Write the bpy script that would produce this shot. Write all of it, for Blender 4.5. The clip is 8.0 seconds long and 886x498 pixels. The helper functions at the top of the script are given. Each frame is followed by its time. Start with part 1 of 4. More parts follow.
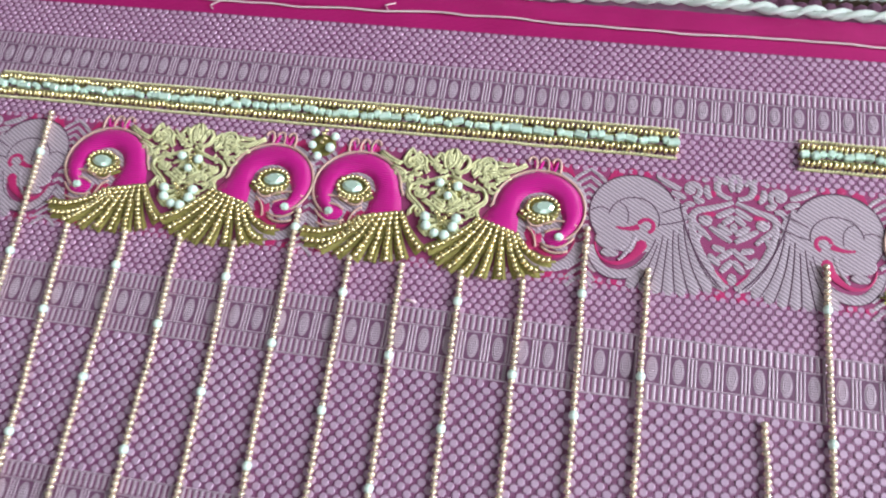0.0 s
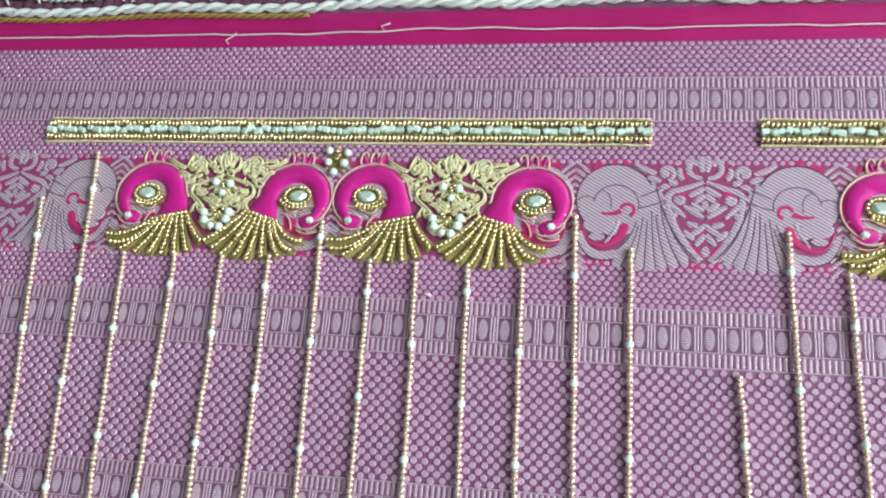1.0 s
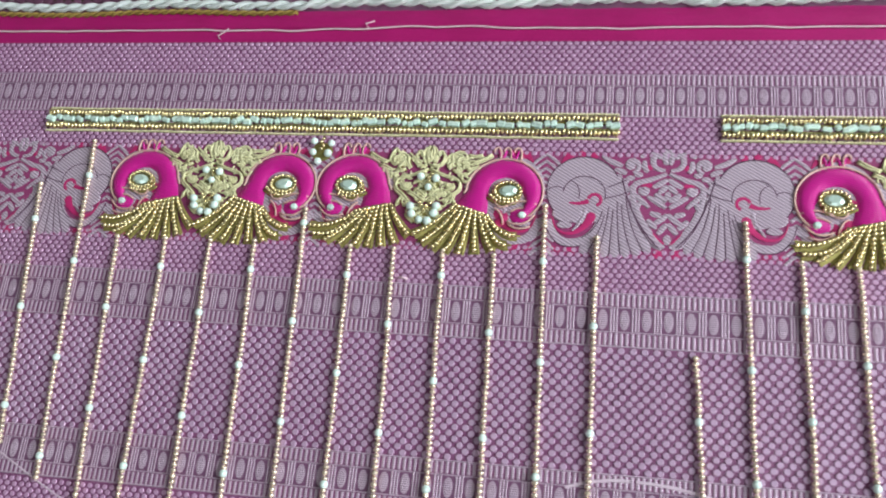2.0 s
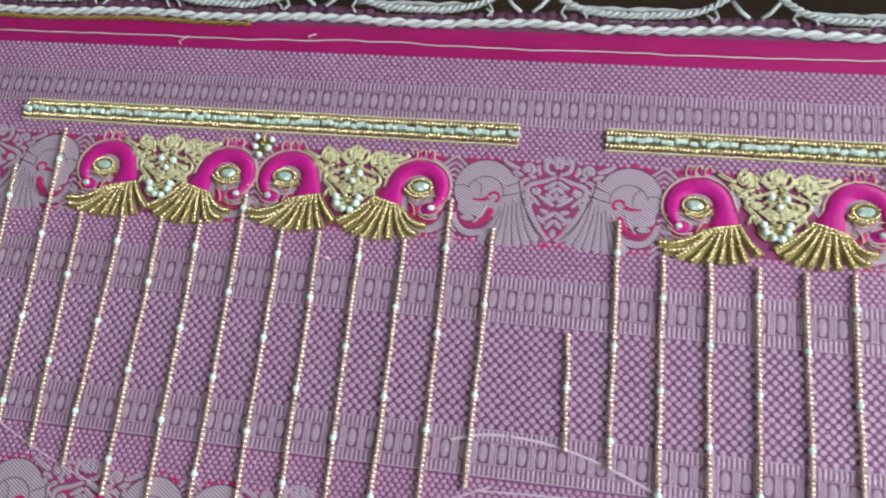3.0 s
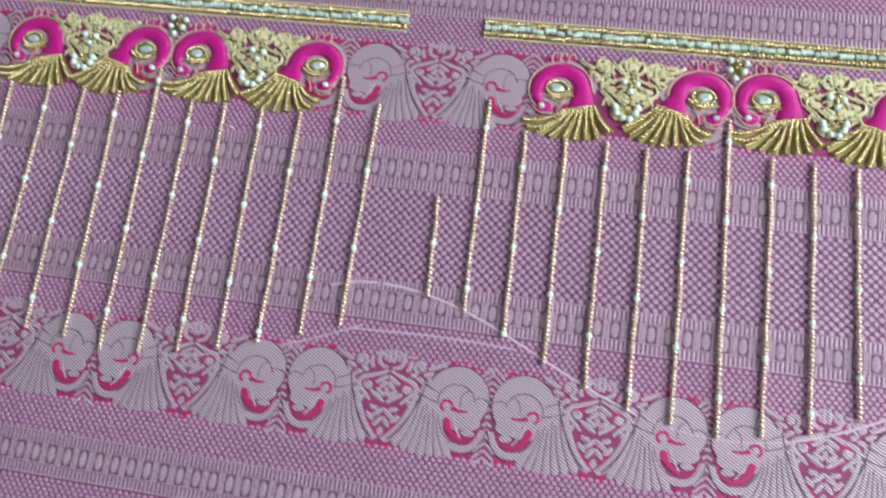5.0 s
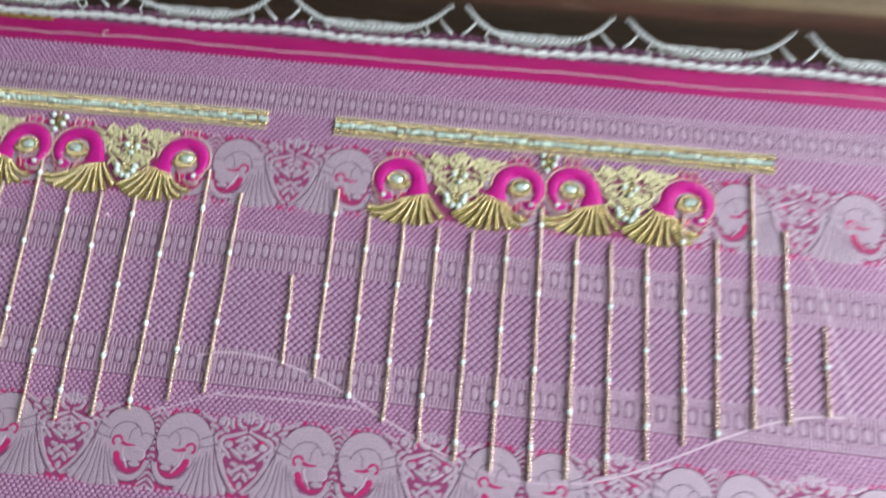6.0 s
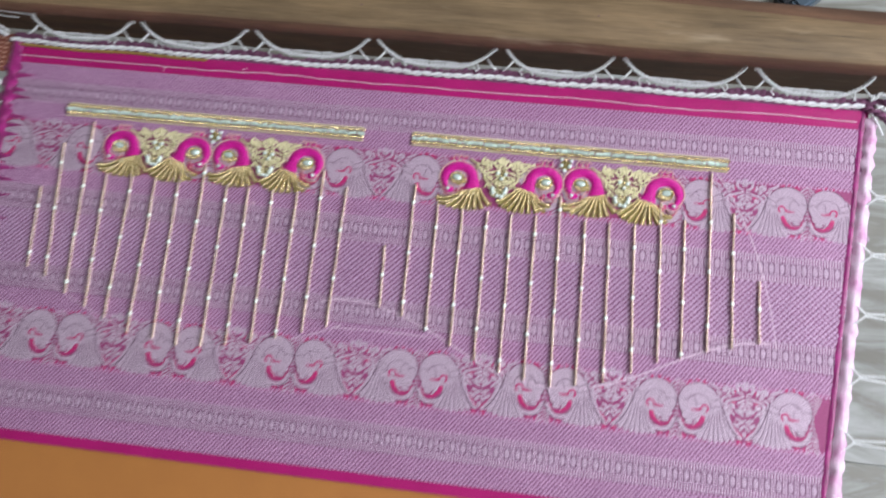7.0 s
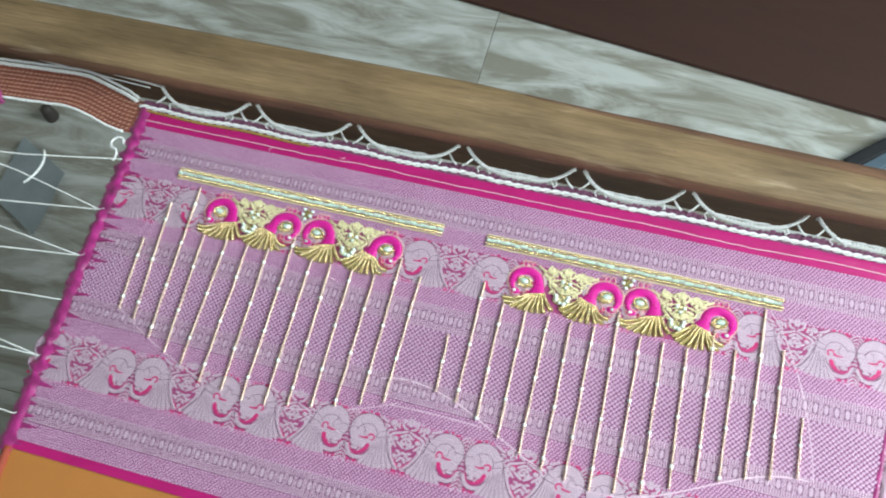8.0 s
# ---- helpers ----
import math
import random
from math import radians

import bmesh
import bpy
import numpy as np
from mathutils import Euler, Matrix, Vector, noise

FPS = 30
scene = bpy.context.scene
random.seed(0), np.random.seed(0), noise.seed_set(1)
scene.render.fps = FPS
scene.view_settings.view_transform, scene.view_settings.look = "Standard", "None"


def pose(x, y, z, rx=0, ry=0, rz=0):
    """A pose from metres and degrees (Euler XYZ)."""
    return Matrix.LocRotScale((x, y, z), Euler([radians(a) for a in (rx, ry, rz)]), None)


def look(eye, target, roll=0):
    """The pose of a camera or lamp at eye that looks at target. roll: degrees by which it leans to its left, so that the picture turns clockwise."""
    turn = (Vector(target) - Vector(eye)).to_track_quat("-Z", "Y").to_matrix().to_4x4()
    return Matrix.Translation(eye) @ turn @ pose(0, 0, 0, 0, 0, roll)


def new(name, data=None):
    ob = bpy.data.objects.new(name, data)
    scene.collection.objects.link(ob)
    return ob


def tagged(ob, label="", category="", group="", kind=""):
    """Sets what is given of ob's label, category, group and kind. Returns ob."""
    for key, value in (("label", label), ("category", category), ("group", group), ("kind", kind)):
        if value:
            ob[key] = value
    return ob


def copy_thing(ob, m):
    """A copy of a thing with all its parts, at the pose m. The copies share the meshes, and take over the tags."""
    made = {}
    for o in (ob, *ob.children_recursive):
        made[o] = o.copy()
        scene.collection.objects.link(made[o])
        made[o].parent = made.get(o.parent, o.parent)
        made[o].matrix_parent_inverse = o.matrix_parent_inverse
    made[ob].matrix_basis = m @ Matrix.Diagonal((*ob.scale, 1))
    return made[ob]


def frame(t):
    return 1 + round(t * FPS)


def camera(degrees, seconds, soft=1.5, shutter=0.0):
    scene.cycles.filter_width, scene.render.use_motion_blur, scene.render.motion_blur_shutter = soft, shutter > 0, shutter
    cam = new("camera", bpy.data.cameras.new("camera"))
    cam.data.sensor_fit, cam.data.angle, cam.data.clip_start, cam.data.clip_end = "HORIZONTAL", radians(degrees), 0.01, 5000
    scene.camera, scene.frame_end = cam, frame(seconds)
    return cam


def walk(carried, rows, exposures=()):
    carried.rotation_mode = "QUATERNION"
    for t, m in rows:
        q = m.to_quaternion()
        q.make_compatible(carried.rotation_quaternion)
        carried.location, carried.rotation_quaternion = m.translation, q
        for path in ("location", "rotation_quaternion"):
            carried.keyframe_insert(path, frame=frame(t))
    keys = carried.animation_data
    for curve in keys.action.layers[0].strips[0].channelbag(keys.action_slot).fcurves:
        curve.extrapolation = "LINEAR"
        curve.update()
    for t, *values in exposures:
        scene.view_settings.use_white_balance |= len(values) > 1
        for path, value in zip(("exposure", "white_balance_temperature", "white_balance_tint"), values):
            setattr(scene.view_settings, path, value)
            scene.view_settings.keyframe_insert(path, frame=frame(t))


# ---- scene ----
FZ = 0.50      # height of the stretched cloth above the floor
cam = camera(52.3, 8.0, soft=2.0, shutter=0.5)
PATH = [
    (0, (0.177, -0.137, 0.78), (-0.125, 0.626, -1.044), -13.5),
    (0.5, (0.183, -0.141, 0.804), (-0.165, 0.551, -1.04), -20.5),
    (1, (0.193, -0.133, 0.825), (-0.18, 0.506, -1.033), -26.8),
    (1.2, (0.195, -0.138, 0.827), (-0.174, 0.533, -1.02), -25.7),
    (2.3, (0.218, -0.145, 0.855), (-0.173, 0.487, -1.002), -26.3),
    (2.5, (0.228, -0.146, 0.874), (-0.172, 0.479, -0.984), -26.4),
    (3, (0.251, -0.168, 0.882), (-0.107, 0.497, -0.97), -22.0),
    (3.5, (0.265, -0.172, 0.897), (-0.072, 0.45, -0.973), -22.1),
    (4, (0.285, -0.182, 0.92), (-0.063, 0.436, -0.949), -23.0),
    (4.2, (0.289, -0.183, 0.929), (-0.067, 0.41, -0.947), -24.4),
    (5.3, (0.324, -0.21, 0.912), (0.036, 0.285, -1.004), -21.9),
    (5.5, (0.334, -0.2, 0.922), (0.065, 0.278, -1.001), -22.0),
    (6, (0.354, -0.203, 0.979), (0.215, 0.437, -0.911), -6.0),
    (6.2, (0.364, -0.209, 1.027), (0.225, 0.446, -0.857), -4.6),
    (6.5, (0.351, -0.221, 1.113), (0.23, 0.401, -0.784), -3.2),
    (6.7, (0.36, -0.218, 1.142), (0.178, 0.331, -0.773), -11.4),
    (7, (0.358, -0.262, 1.184), (0.15, 0.294, -0.726), -14.0),
    (7.2, (0.343, -0.292, 1.211), (0.064, 0.331, -0.669), -15.0),
    (7.5, (0.351, -0.306, 1.24), (-0.044, 0.42, -0.581), -15.8),
    (8, (0.353, -0.301, 1.223), (-0.003, 0.48, -0.584), -9.8),
]
walk(cam, [(t, look(eye, target, roll)) for t, eye, target, roll in PATH],
     [(0, 0.13, 6500, 4), (0.5, 0.17, 6500, 3), (1.2, 0.15, 6500, 3), (2.5, -0.13, 6500, 8), (4.0, -0.14, 6500, 10), (5.5, -0.16, 6500, 7), (6.2, -0.08, 6500, 16), (6.8, -0.09, 6500, 21), (7.2, 0.02, 6500, 18), (7.5, 0.36, 6500, 11), (8, 0.41, 6500, 6)])

# ---------------------------------------------------------------- light
world = bpy.data.worlds.new("world")
scene.world = world
world.use_nodes = True
wn = world.node_tree.nodes
sky = wn.new("ShaderNodeTexSky")
sky.sky_type = "NISHITA"
sky.sun_disc = False
sky.sun_elevation, sky.sun_rotation = radians(40), radians(60)
world.node_tree.links.new(sky.outputs[0], wn["Background"].inputs[0])
wn["Background"].inputs[1].default_value = 0.12


def area_lamp(name, at, to, sx, sy, watts, rgb):
    d = bpy.data.lights.new(name, "AREA")
    d.shape, d.size, d.size_y, d.energy, d.color = "RECTANGLE", sx, sy, watts, rgb
    ob = new(name, d)
    ob.matrix_world = look(at, to)
    return ob


# daylight in the two window openings, both unseen; the south one is added fill
area_lamp("unseen_window_light", (1.87, 0.10, 1.60), (0.4, 0.0, 0.6), 1.6, 1.2, 66, (0.88, 0.98, 1.0))
area_lamp("unseen_window_light", (0.45, -2.43, 1.75), (0.4, 0.0, 0.6), 1.6, 1.0, 12, (0.90, 0.98, 1.0))


# ---------------------------------------------------------------- materials
def material(name, rgb, rgb2=None, rough=0.6, metal=0.0, scale=60.0, fine=900.0, mix=0.5, bump=0.15, stretch=(1, 1, 1),
             sheen=0.0, coat=0.0, per_piece=0.0, spec=0.5):
    """Two-scale noise between two colours, fine relief, and a slight change from piece to piece."""
    m = bpy.data.materials.new(name)
    m.use_nodes = True
    n, l = m.node_tree.nodes, m.node_tree.links
    b = n["Principled BSDF"]
    tc = n.new("ShaderNodeTexCoord")
    mp = n.new("ShaderNodeMapping")
    mp.inputs["Scale"].default_value = stretch
    l.new(tc.outputs["Object"], mp.inputs[0])
    big, small = n.new("ShaderNodeTexNoise"), n.new("ShaderNodeTexNoise")
    for t, s in ((big, scale), (small, fine)):
        t.inputs["Scale"].default_value = s
        t.inputs["Detail"].default_value = 4
        l.new(mp.outputs[0], t.inputs["Vector"])
    add = n.new("ShaderNodeMath")
    add.operation = "MULTIPLY_ADD"
    l.new(small.outputs[0], add.inputs[0])
    add.inputs[1].default_value = 0.5
    l.new(big.outputs[0], add.inputs[2])
    ramp = n.new("ShaderNodeMapRange")
    ramp.inputs[1].default_value, ramp.inputs[2].default_value = 0.75 - mix / 2, 0.75 + mix / 2
    l.new(add.outputs[0], ramp.inputs[0])
    mixer = n.new("ShaderNodeMix")
    mixer.data_type = "RGBA"
    l.new(ramp.outputs[0], mixer.inputs[0])
    mixer.inputs[6].default_value = (*rgb, 1)
    mixer.inputs[7].default_value = (*(rgb2 or [v * 0.8 for v in rgb]), 1)
    out = mixer.outputs[2]
    if per_piece:
        info, hsv, mr = n.new("ShaderNodeObjectInfo"), n.new("ShaderNodeHueSaturation"), n.new("ShaderNodeMapRange")
        mr.inputs[3].default_value, mr.inputs[4].default_value = 1 - per_piece, 1 + per_piece
        l.new(info.outputs["Random"], mr.inputs[0])
        l.new(mr.outputs[0], hsv.inputs["Value"])
        l.new(out, hsv.inputs["Color"])
        out = hsv.outputs[0]
    l.new(out, b.inputs["Base Color"])
    b.inputs["Roughness"].default_value = rough
    b.inputs["Metallic"].default_value = metal
    b.inputs["Specular IOR Level"].default_value = spec
    b.inputs["Sheen Weight"].default_value = sheen
    b.inputs["Coat Weight"].default_value = coat
    if bump:
        bp = n.new("ShaderNodeBump")
        bp.inputs["Strength"].default_value = bump
        bp.inputs["Distance"].default_value = 0.0006
        l.new(small.outputs[0], bp.inputs["Height"])
        l.new(bp.outputs[0], b.inputs["Normal"])
    return m


def woven(name, rgb, rgb2, angle, pitch, rough, metal, bump=0.5, contrast=0.35, sheen=0.0):
    """Thread floats: fine parallel ridges at an angle, broken up by noise."""
    m = material(name, rgb, rgb2, rough, metal, 35, 700, 0.7, 0, sheen=sheen)
    n, l = m.node_tree.nodes, m.node_tree.links
    b = n["Principled BSDF"]
    tc, mp, wv = n.new("ShaderNodeTexCoord"), n.new("ShaderNodeMapping"), n.new("ShaderNodeTexWave")
    mp.inputs["Rotation"].default_value = (0, 0, radians(angle))
    l.new(tc.outputs["Object"], mp.inputs[0])
    l.new(mp.outputs[0], wv.inputs["Vector"])
    wv.inputs["Scale"].default_value = 0.314 / pitch
    wv.inputs["Distortion"].default_value = 0.6
    wv.inputs["Detail"].default_value = 1
    wv.inputs["Detail Scale"].default_value = 3
    base = b.inputs["Base Color"].links[0].from_socket
    mx = n.new("ShaderNodeMix")
    mx.data_type, mx.blend_type = "RGBA", "MULTIPLY"
    mr = n.new("ShaderNodeMapRange")
    mr.inputs[3].default_value, mr.inputs[4].default_value = 1 - contrast, 1
    l.new(wv.outputs["Fac"], mr.inputs[0])
    mx.inputs[0].default_value = 1
    l.new(base, mx.inputs[6])
    l.new(mr.outputs[0], mx.inputs[7])
    l.new(mx.outputs[2], b.inputs["Base Color"])
    bp = n.new("ShaderNodeBump")
    bp.inputs["Strength"].default_value, bp.inputs["Distance"].default_value = bump, 0.0002
    l.new(wv.outputs["Fac"], bp.inputs["Height"])
    l.new(bp.outputs[0], b.inputs["Normal"])
    return m


M_GROUND = woven("rose_ground_weave", (0.29, 0.085, 0.215), (0.23, 0.065, 0.17), 0, 0.0007, 0.5, 0.0, 0.4, 0.3)
M_DEEP = woven("deep_magenta_weave", (0.42, 0.07, 0.22), (0.34, 0.045, 0.17), 90, 0.0006, 0.5, 0.0, 0.3, 0.3)
M_PLAIN = woven("plain_magenta_silk", (0.56, 0.012, 0.195), (0.42, 0.008, 0.14), 90, 0.0006, 0.42, 0.0, 0.3, 0.25)
M_DOT = material("lilac_zari_dots", (0.66, 0.40, 0.60), (0.56, 0.31, 0.50), 0.42, 0.25, 25, 500, 0.7, 0.2)
M_NET = material("lilac_zari_net_dots", (0.64, 0.43, 0.61), (0.55, 0.35, 0.52), 0.42, 0.25, 25, 500, 0.7, 0.2)
M_SILVER = woven("silver_zari_floats", (0.70, 0.53, 0.66), (0.62, 0.455, 0.58), -58, 0.0012, 0.42, 0.12, 0.9, 0.40)
M_BORDER = woven("lilac_border_floats", (0.68, 0.49, 0.63), (0.58, 0.4, 0.54), 90, 0.0008, 0.42, 0.25, 0.5, 0.25)
M_CELL = material("plum_cell_ground", (0.20, 0.075, 0.16), (0.16, 0.06, 0.13), 0.6, 0, 80, 900, 0.6, 0.1)
M_RED = material("crimson_inlay", (0.58, 0.025, 0.17), (0.46, 0.018, 0.13), 0.5, 0, 80, 900, 0.6, 0.2)
M_LINE = material("dark_weave_line", (0.085, 0.03, 0.07), (0.13, 0.045, 0.10), 0.6, 0, 80, 900, 0.6, 0.1)
M_SATIN = woven("hot_pink_satin_stitch", (0.86, 0.006, 0.39), (0.70, 0.004, 0.29), 75, 0.0007, 0.36, 0.0, 0.9, 0.38, 0.05)
M_GOLD = material("gold_bead", (0.88, 0.74, 0.46), (0.8, 0.63, 0.33), 0.24, 0.85, 300, 1500, 0.6, 0.05, per_piece=0.14)
M_GOLDSTR = material("rose_gold_bead", (0.91, 0.75, 0.61), (0.83, 0.64, 0.49), 0.27, 0.62, 300, 1500, 0.6, 0.05, per_piece=0.14)
M_ZARI = material("antique_gold_zari", (0.84, 0.77, 0.50), (0.72, 0.65, 0.38), 0.42, 0.25, 150, 2500, 0.6, 0.5)
M_OLIVE = material("olive_gold_thread_fill", (0.36, 0.30, 0.10), (0.26, 0.21, 0.06), 0.45, 0.4, 200, 2500, 0.6, 0.6)
M_FEATHER = material("green_gold_feather_cord", (0.46, 0.39, 0.14), (0.34, 0.28, 0.09), 0.4, 0.5, 200, 2500, 0.6, 0.6)
M_PEARL = material("mint_white_pearl", (0.80, 0.90, 0.85), (0.72, 0.84, 0.80), 0.16, 0, 200, 900, 0.6, 0.02, coat=0.4, per_piece=0.06)
M_CRYSTAL = material("mint_crystal_bead", (0.86, 0.97, 0.92), (0.60, 0.82, 0.74), 0.08, 0.1, 400, 1200, 0.6, 0.1, coat=0.8, per_piece=0.22)
M_STONE = material("pale_green_stone", (0.60, 0.76, 0.68), (0.74, 0.86, 0.80), 0.07, 0.3, 300, 900, 0.6, 0.02, coat=1.0)
M_PINKCORD = material("pale_pink_gold_cord", (0.80, 0.50, 0.48), (0.70, 0.42, 0.36), 0.5, 0.2, 300, 2500, 0.6, 0.5)
M_THREAD = material("pale_thread", (0.86, 0.62, 0.70), (0.74, 0.50, 0.58), 0.7, 0, 200, 2000, 0.6, 0.4)
M_CHALK = material("chalk_line", (0.74, 0.58, 0.68), (0.62, 0.42, 0.55), 0.9, 0, 260, 1800, 0.9, 0.2)
M_ROPE = material("white_cotton_rope", (0.92, 0.93, 0.93), (0.82, 0.84, 0.84), 0.85, 0, 150, 2500, 0.6, 0.8)
M_GOLDCORD = material("mustard_cord", (0.42, 0.28, 0.07), (0.30, 0.18, 0.04), 0.7, 0, 150, 2000, 0.6, 0.7)
M_PURPLE = material("dark_plum_webbing", (0.24, 0.085, 0.165), (0.12, 0.04, 0.085), 0.8, 0, 150, 1500, 0.6, 0.9)
M_RUST = material("rust_webbing", (0.26, 0.075, 0.045), (0.18, 0.05, 0.035), 0.85, 0, 120, 1500, 0.6, 0.9)
M_STITCH = material("peach_stitches", (0.62, 0.35, 0.26), (0.46, 0.24, 0.17), 0.8, 0, 150, 2000, 0.6, 0.6)
# magenta hem; its near-black second colour paints shade into the folds
M_HEM = material("crumpled_magenta_hem_fold_shade", (0.44, 0.02, 0.22), (0.10, 0.005, 0.05), 0.40, 0, 110, 900, 0.6, 0.5, sheen=0.2)
M_SELV = material("pale_pink_folded_selvage", (0.80, 0.64, 0.76), (0.60, 0.22, 0.44), 0.6, 0, 60, 900, 0.45, 0.5)
M_ORANGE = woven("orange_cotton", (0.52, 0.205, 0.045), (0.46, 0.175, 0.04), 90, 0.0007, 0.75, 0, 0.3, 0.15)
M_BROWNSHEET = material("dark_brown_board", (0.055, 0.026, 0.020), (0.042, 0.020, 0.016), 0.65, 0, 6, 300, 0.7, 0.15, (1, 8, 1), spec=0.25)
M_BLACK = material("black_painted_steel", (0.018, 0.02, 0.024), (0.03, 0.032, 0.036), 0.4, 0.2, 60, 600, 0.6, 0.1)
M_BLUEGREY = material("blue_grey_steel", (0.12, 0.17, 0.22), (0.09, 0.13, 0.17), 0.35, 0.3, 60, 600, 0.6, 0.1)
M_WALL = material("pale_plaster", (0.45, 0.45, 0.42), (0.40, 0.40, 0.375), 0.9, 0, 3, 120, 0.7, 0.2)
M_FRAME = material("white_window_paint", (0.75, 0.75, 0.72), (0.68, 0.68, 0.65), 0.5, 0, 8, 200, 0.7, 0.1)
M_RUBBER = material("dark_rubber", (0.03, 0.025, 0.022), (0.05, 0.04, 0.035), 0.6, 0, 60, 600, 0.6, 0.2)
M_POLY = material("blue_grey_plastic_scrap", (0.27, 0.31, 0.33), (0.2, 0.235, 0.25), 0.3, 0, 30, 300, 0.6, 0.1)


def wood_material(name, light, dark, rough=0.62):
    """Weathered timber: long grain, blotches, dark cracks and pale scuffs along x."""
    m = material(name, light, dark, rough, 0, 7, 55, 0.55, 0, (1, 10, 10))
    n, l = m.node_tree.nodes, m.node_tree.links
    b = n["Principled BSDF"]
    tc = n.new("ShaderNodeTexCoord")

    def layer(scale, detail, stretch, lo, hi, to0, to1, blend, rgb=None):
        mp, nz, mr, mx = n.new("ShaderNodeMapping"), n.new("ShaderNodeTexNoise"), n.new("ShaderNodeMapRange"), n.new("ShaderNodeMix")
        mp.inputs["Scale"].default_value = stretch
        l.new(tc.outputs["Object"], mp.inputs[0])
        l.new(mp.outputs[0], nz.inputs["Vector"])
        nz.inputs["Scale"].default_value, nz.inputs["Detail"].default_value, nz.inputs["Distortion"].default_value = scale, detail, 0.4
        for k, v in enumerate((lo, hi, to0, to1)):
            mr.inputs[k + 1].default_value = v
        l.new(nz.outputs[0], mr.inputs[0])
        mx.data_type, mx.blend_type = "RGBA", blend
        l.new(b.inputs["Base Color"].links[0].from_socket, mx.inputs[6])
        if rgb:
            mx.inputs[7].default_value = (*rgb, 1)
            l.new(mr.outputs[0], mx.inputs[0])
        else:
            mx.inputs[0].default_value = 1
            l.new(mr.outputs[0], mx.inputs[7])
        l.new(mx.outputs[2], b.inputs["Base Color"])
        return nz

    layer(9, 7, (1, 2.5, 2.5), 0.36, 0.70, 0.70, 1.10, "MULTIPLY")
    layer(11, 6, (1.2, 40, 40), 0.28, 0.40, 0.60, 1.0, "MULTIPLY")
    grain = layer(30, 6, (1, 30, 30), 0.35, 0.65, 0.84, 1.08, "MULTIPLY")
    layer(16, 8, (1, 5, 5), 0.62, 0.78, 0.0, 0.55, "MIX", (0.46, 0.36, 0.24))
    bp = n.new("ShaderNodeBump")
    bp.inputs["Strength"].default_value, bp.inputs["Distance"].default_value = 0.6, 0.0012
    l.new(grain.outputs[0], bp.inputs["Height"])
    l.new(bp.outputs[0], b.inputs["Normal"])
    return m


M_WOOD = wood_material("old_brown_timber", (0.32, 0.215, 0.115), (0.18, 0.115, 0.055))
# reddish side wood, toned darker to carry the shade below the beam
M_WOODSIDE = wood_material("reddish_sawn_timber_side_shaded", (0.22, 0.11, 0.062), (0.13, 0.064, 0.036), 0.75)


def tile_material():
    m = material("streaked_stone_tile", (0.29, 0.28, 0.24), (0.20, 0.195, 0.16), 0.35, 0, 4, 70, 0.8, 0.08, (1, 3.2, 1))
    n, l = m.node_tree.nodes, m.node_tree.links
    b = n["Principled BSDF"]
    tc, mp, wv, mr, mx = n.new("ShaderNodeTexCoord"), n.new("ShaderNodeMapping"), n.new("ShaderNodeTexNoise"), n.new("ShaderNodeMapRange"), n.new("ShaderNodeMix")
    mp.inputs["Scale"].default_value = (1.2, 5, 1)
    mp.inputs["Rotation"].default_value = (0, 0, radians(8))
    l.new(tc.outputs["Object"], mp.inputs[0])
    l.new(mp.outputs[0], wv.inputs["Vector"])
    wv.inputs["Scale"].default_value, wv.inputs["Detail"].default_value, wv.inputs["Distortion"].default_value = 3.6, 12, 1.0
    wv.inputs["Roughness"].default_value = 0.64
    mr.inputs[1].default_value, mr.inputs[2].default_value = 0.42, 0.62
    mr.inputs[3].default_value, mr.inputs[4].default_value = 0.0, 1.0
    l.new(wv.outputs[0], mr.inputs[0])
    mx.data_type = "RGBA"
    l.new(mr.outputs[0], mx.inputs[0])
    l.new(b.inputs["Base Color"].links[0].from_socket, mx.inputs[6])
    mx.inputs[7].default_value = (0.50, 0.52, 0.505, 1)
    l.new(mx.outputs[2], b.inputs["Base Color"])
    return m


M_TILE = tile_material()
M_GROUT = material("grey_grout", (0.27, 0.28, 0.26), None, 0.9, 0, 30, 400, 0.6, 0.3)


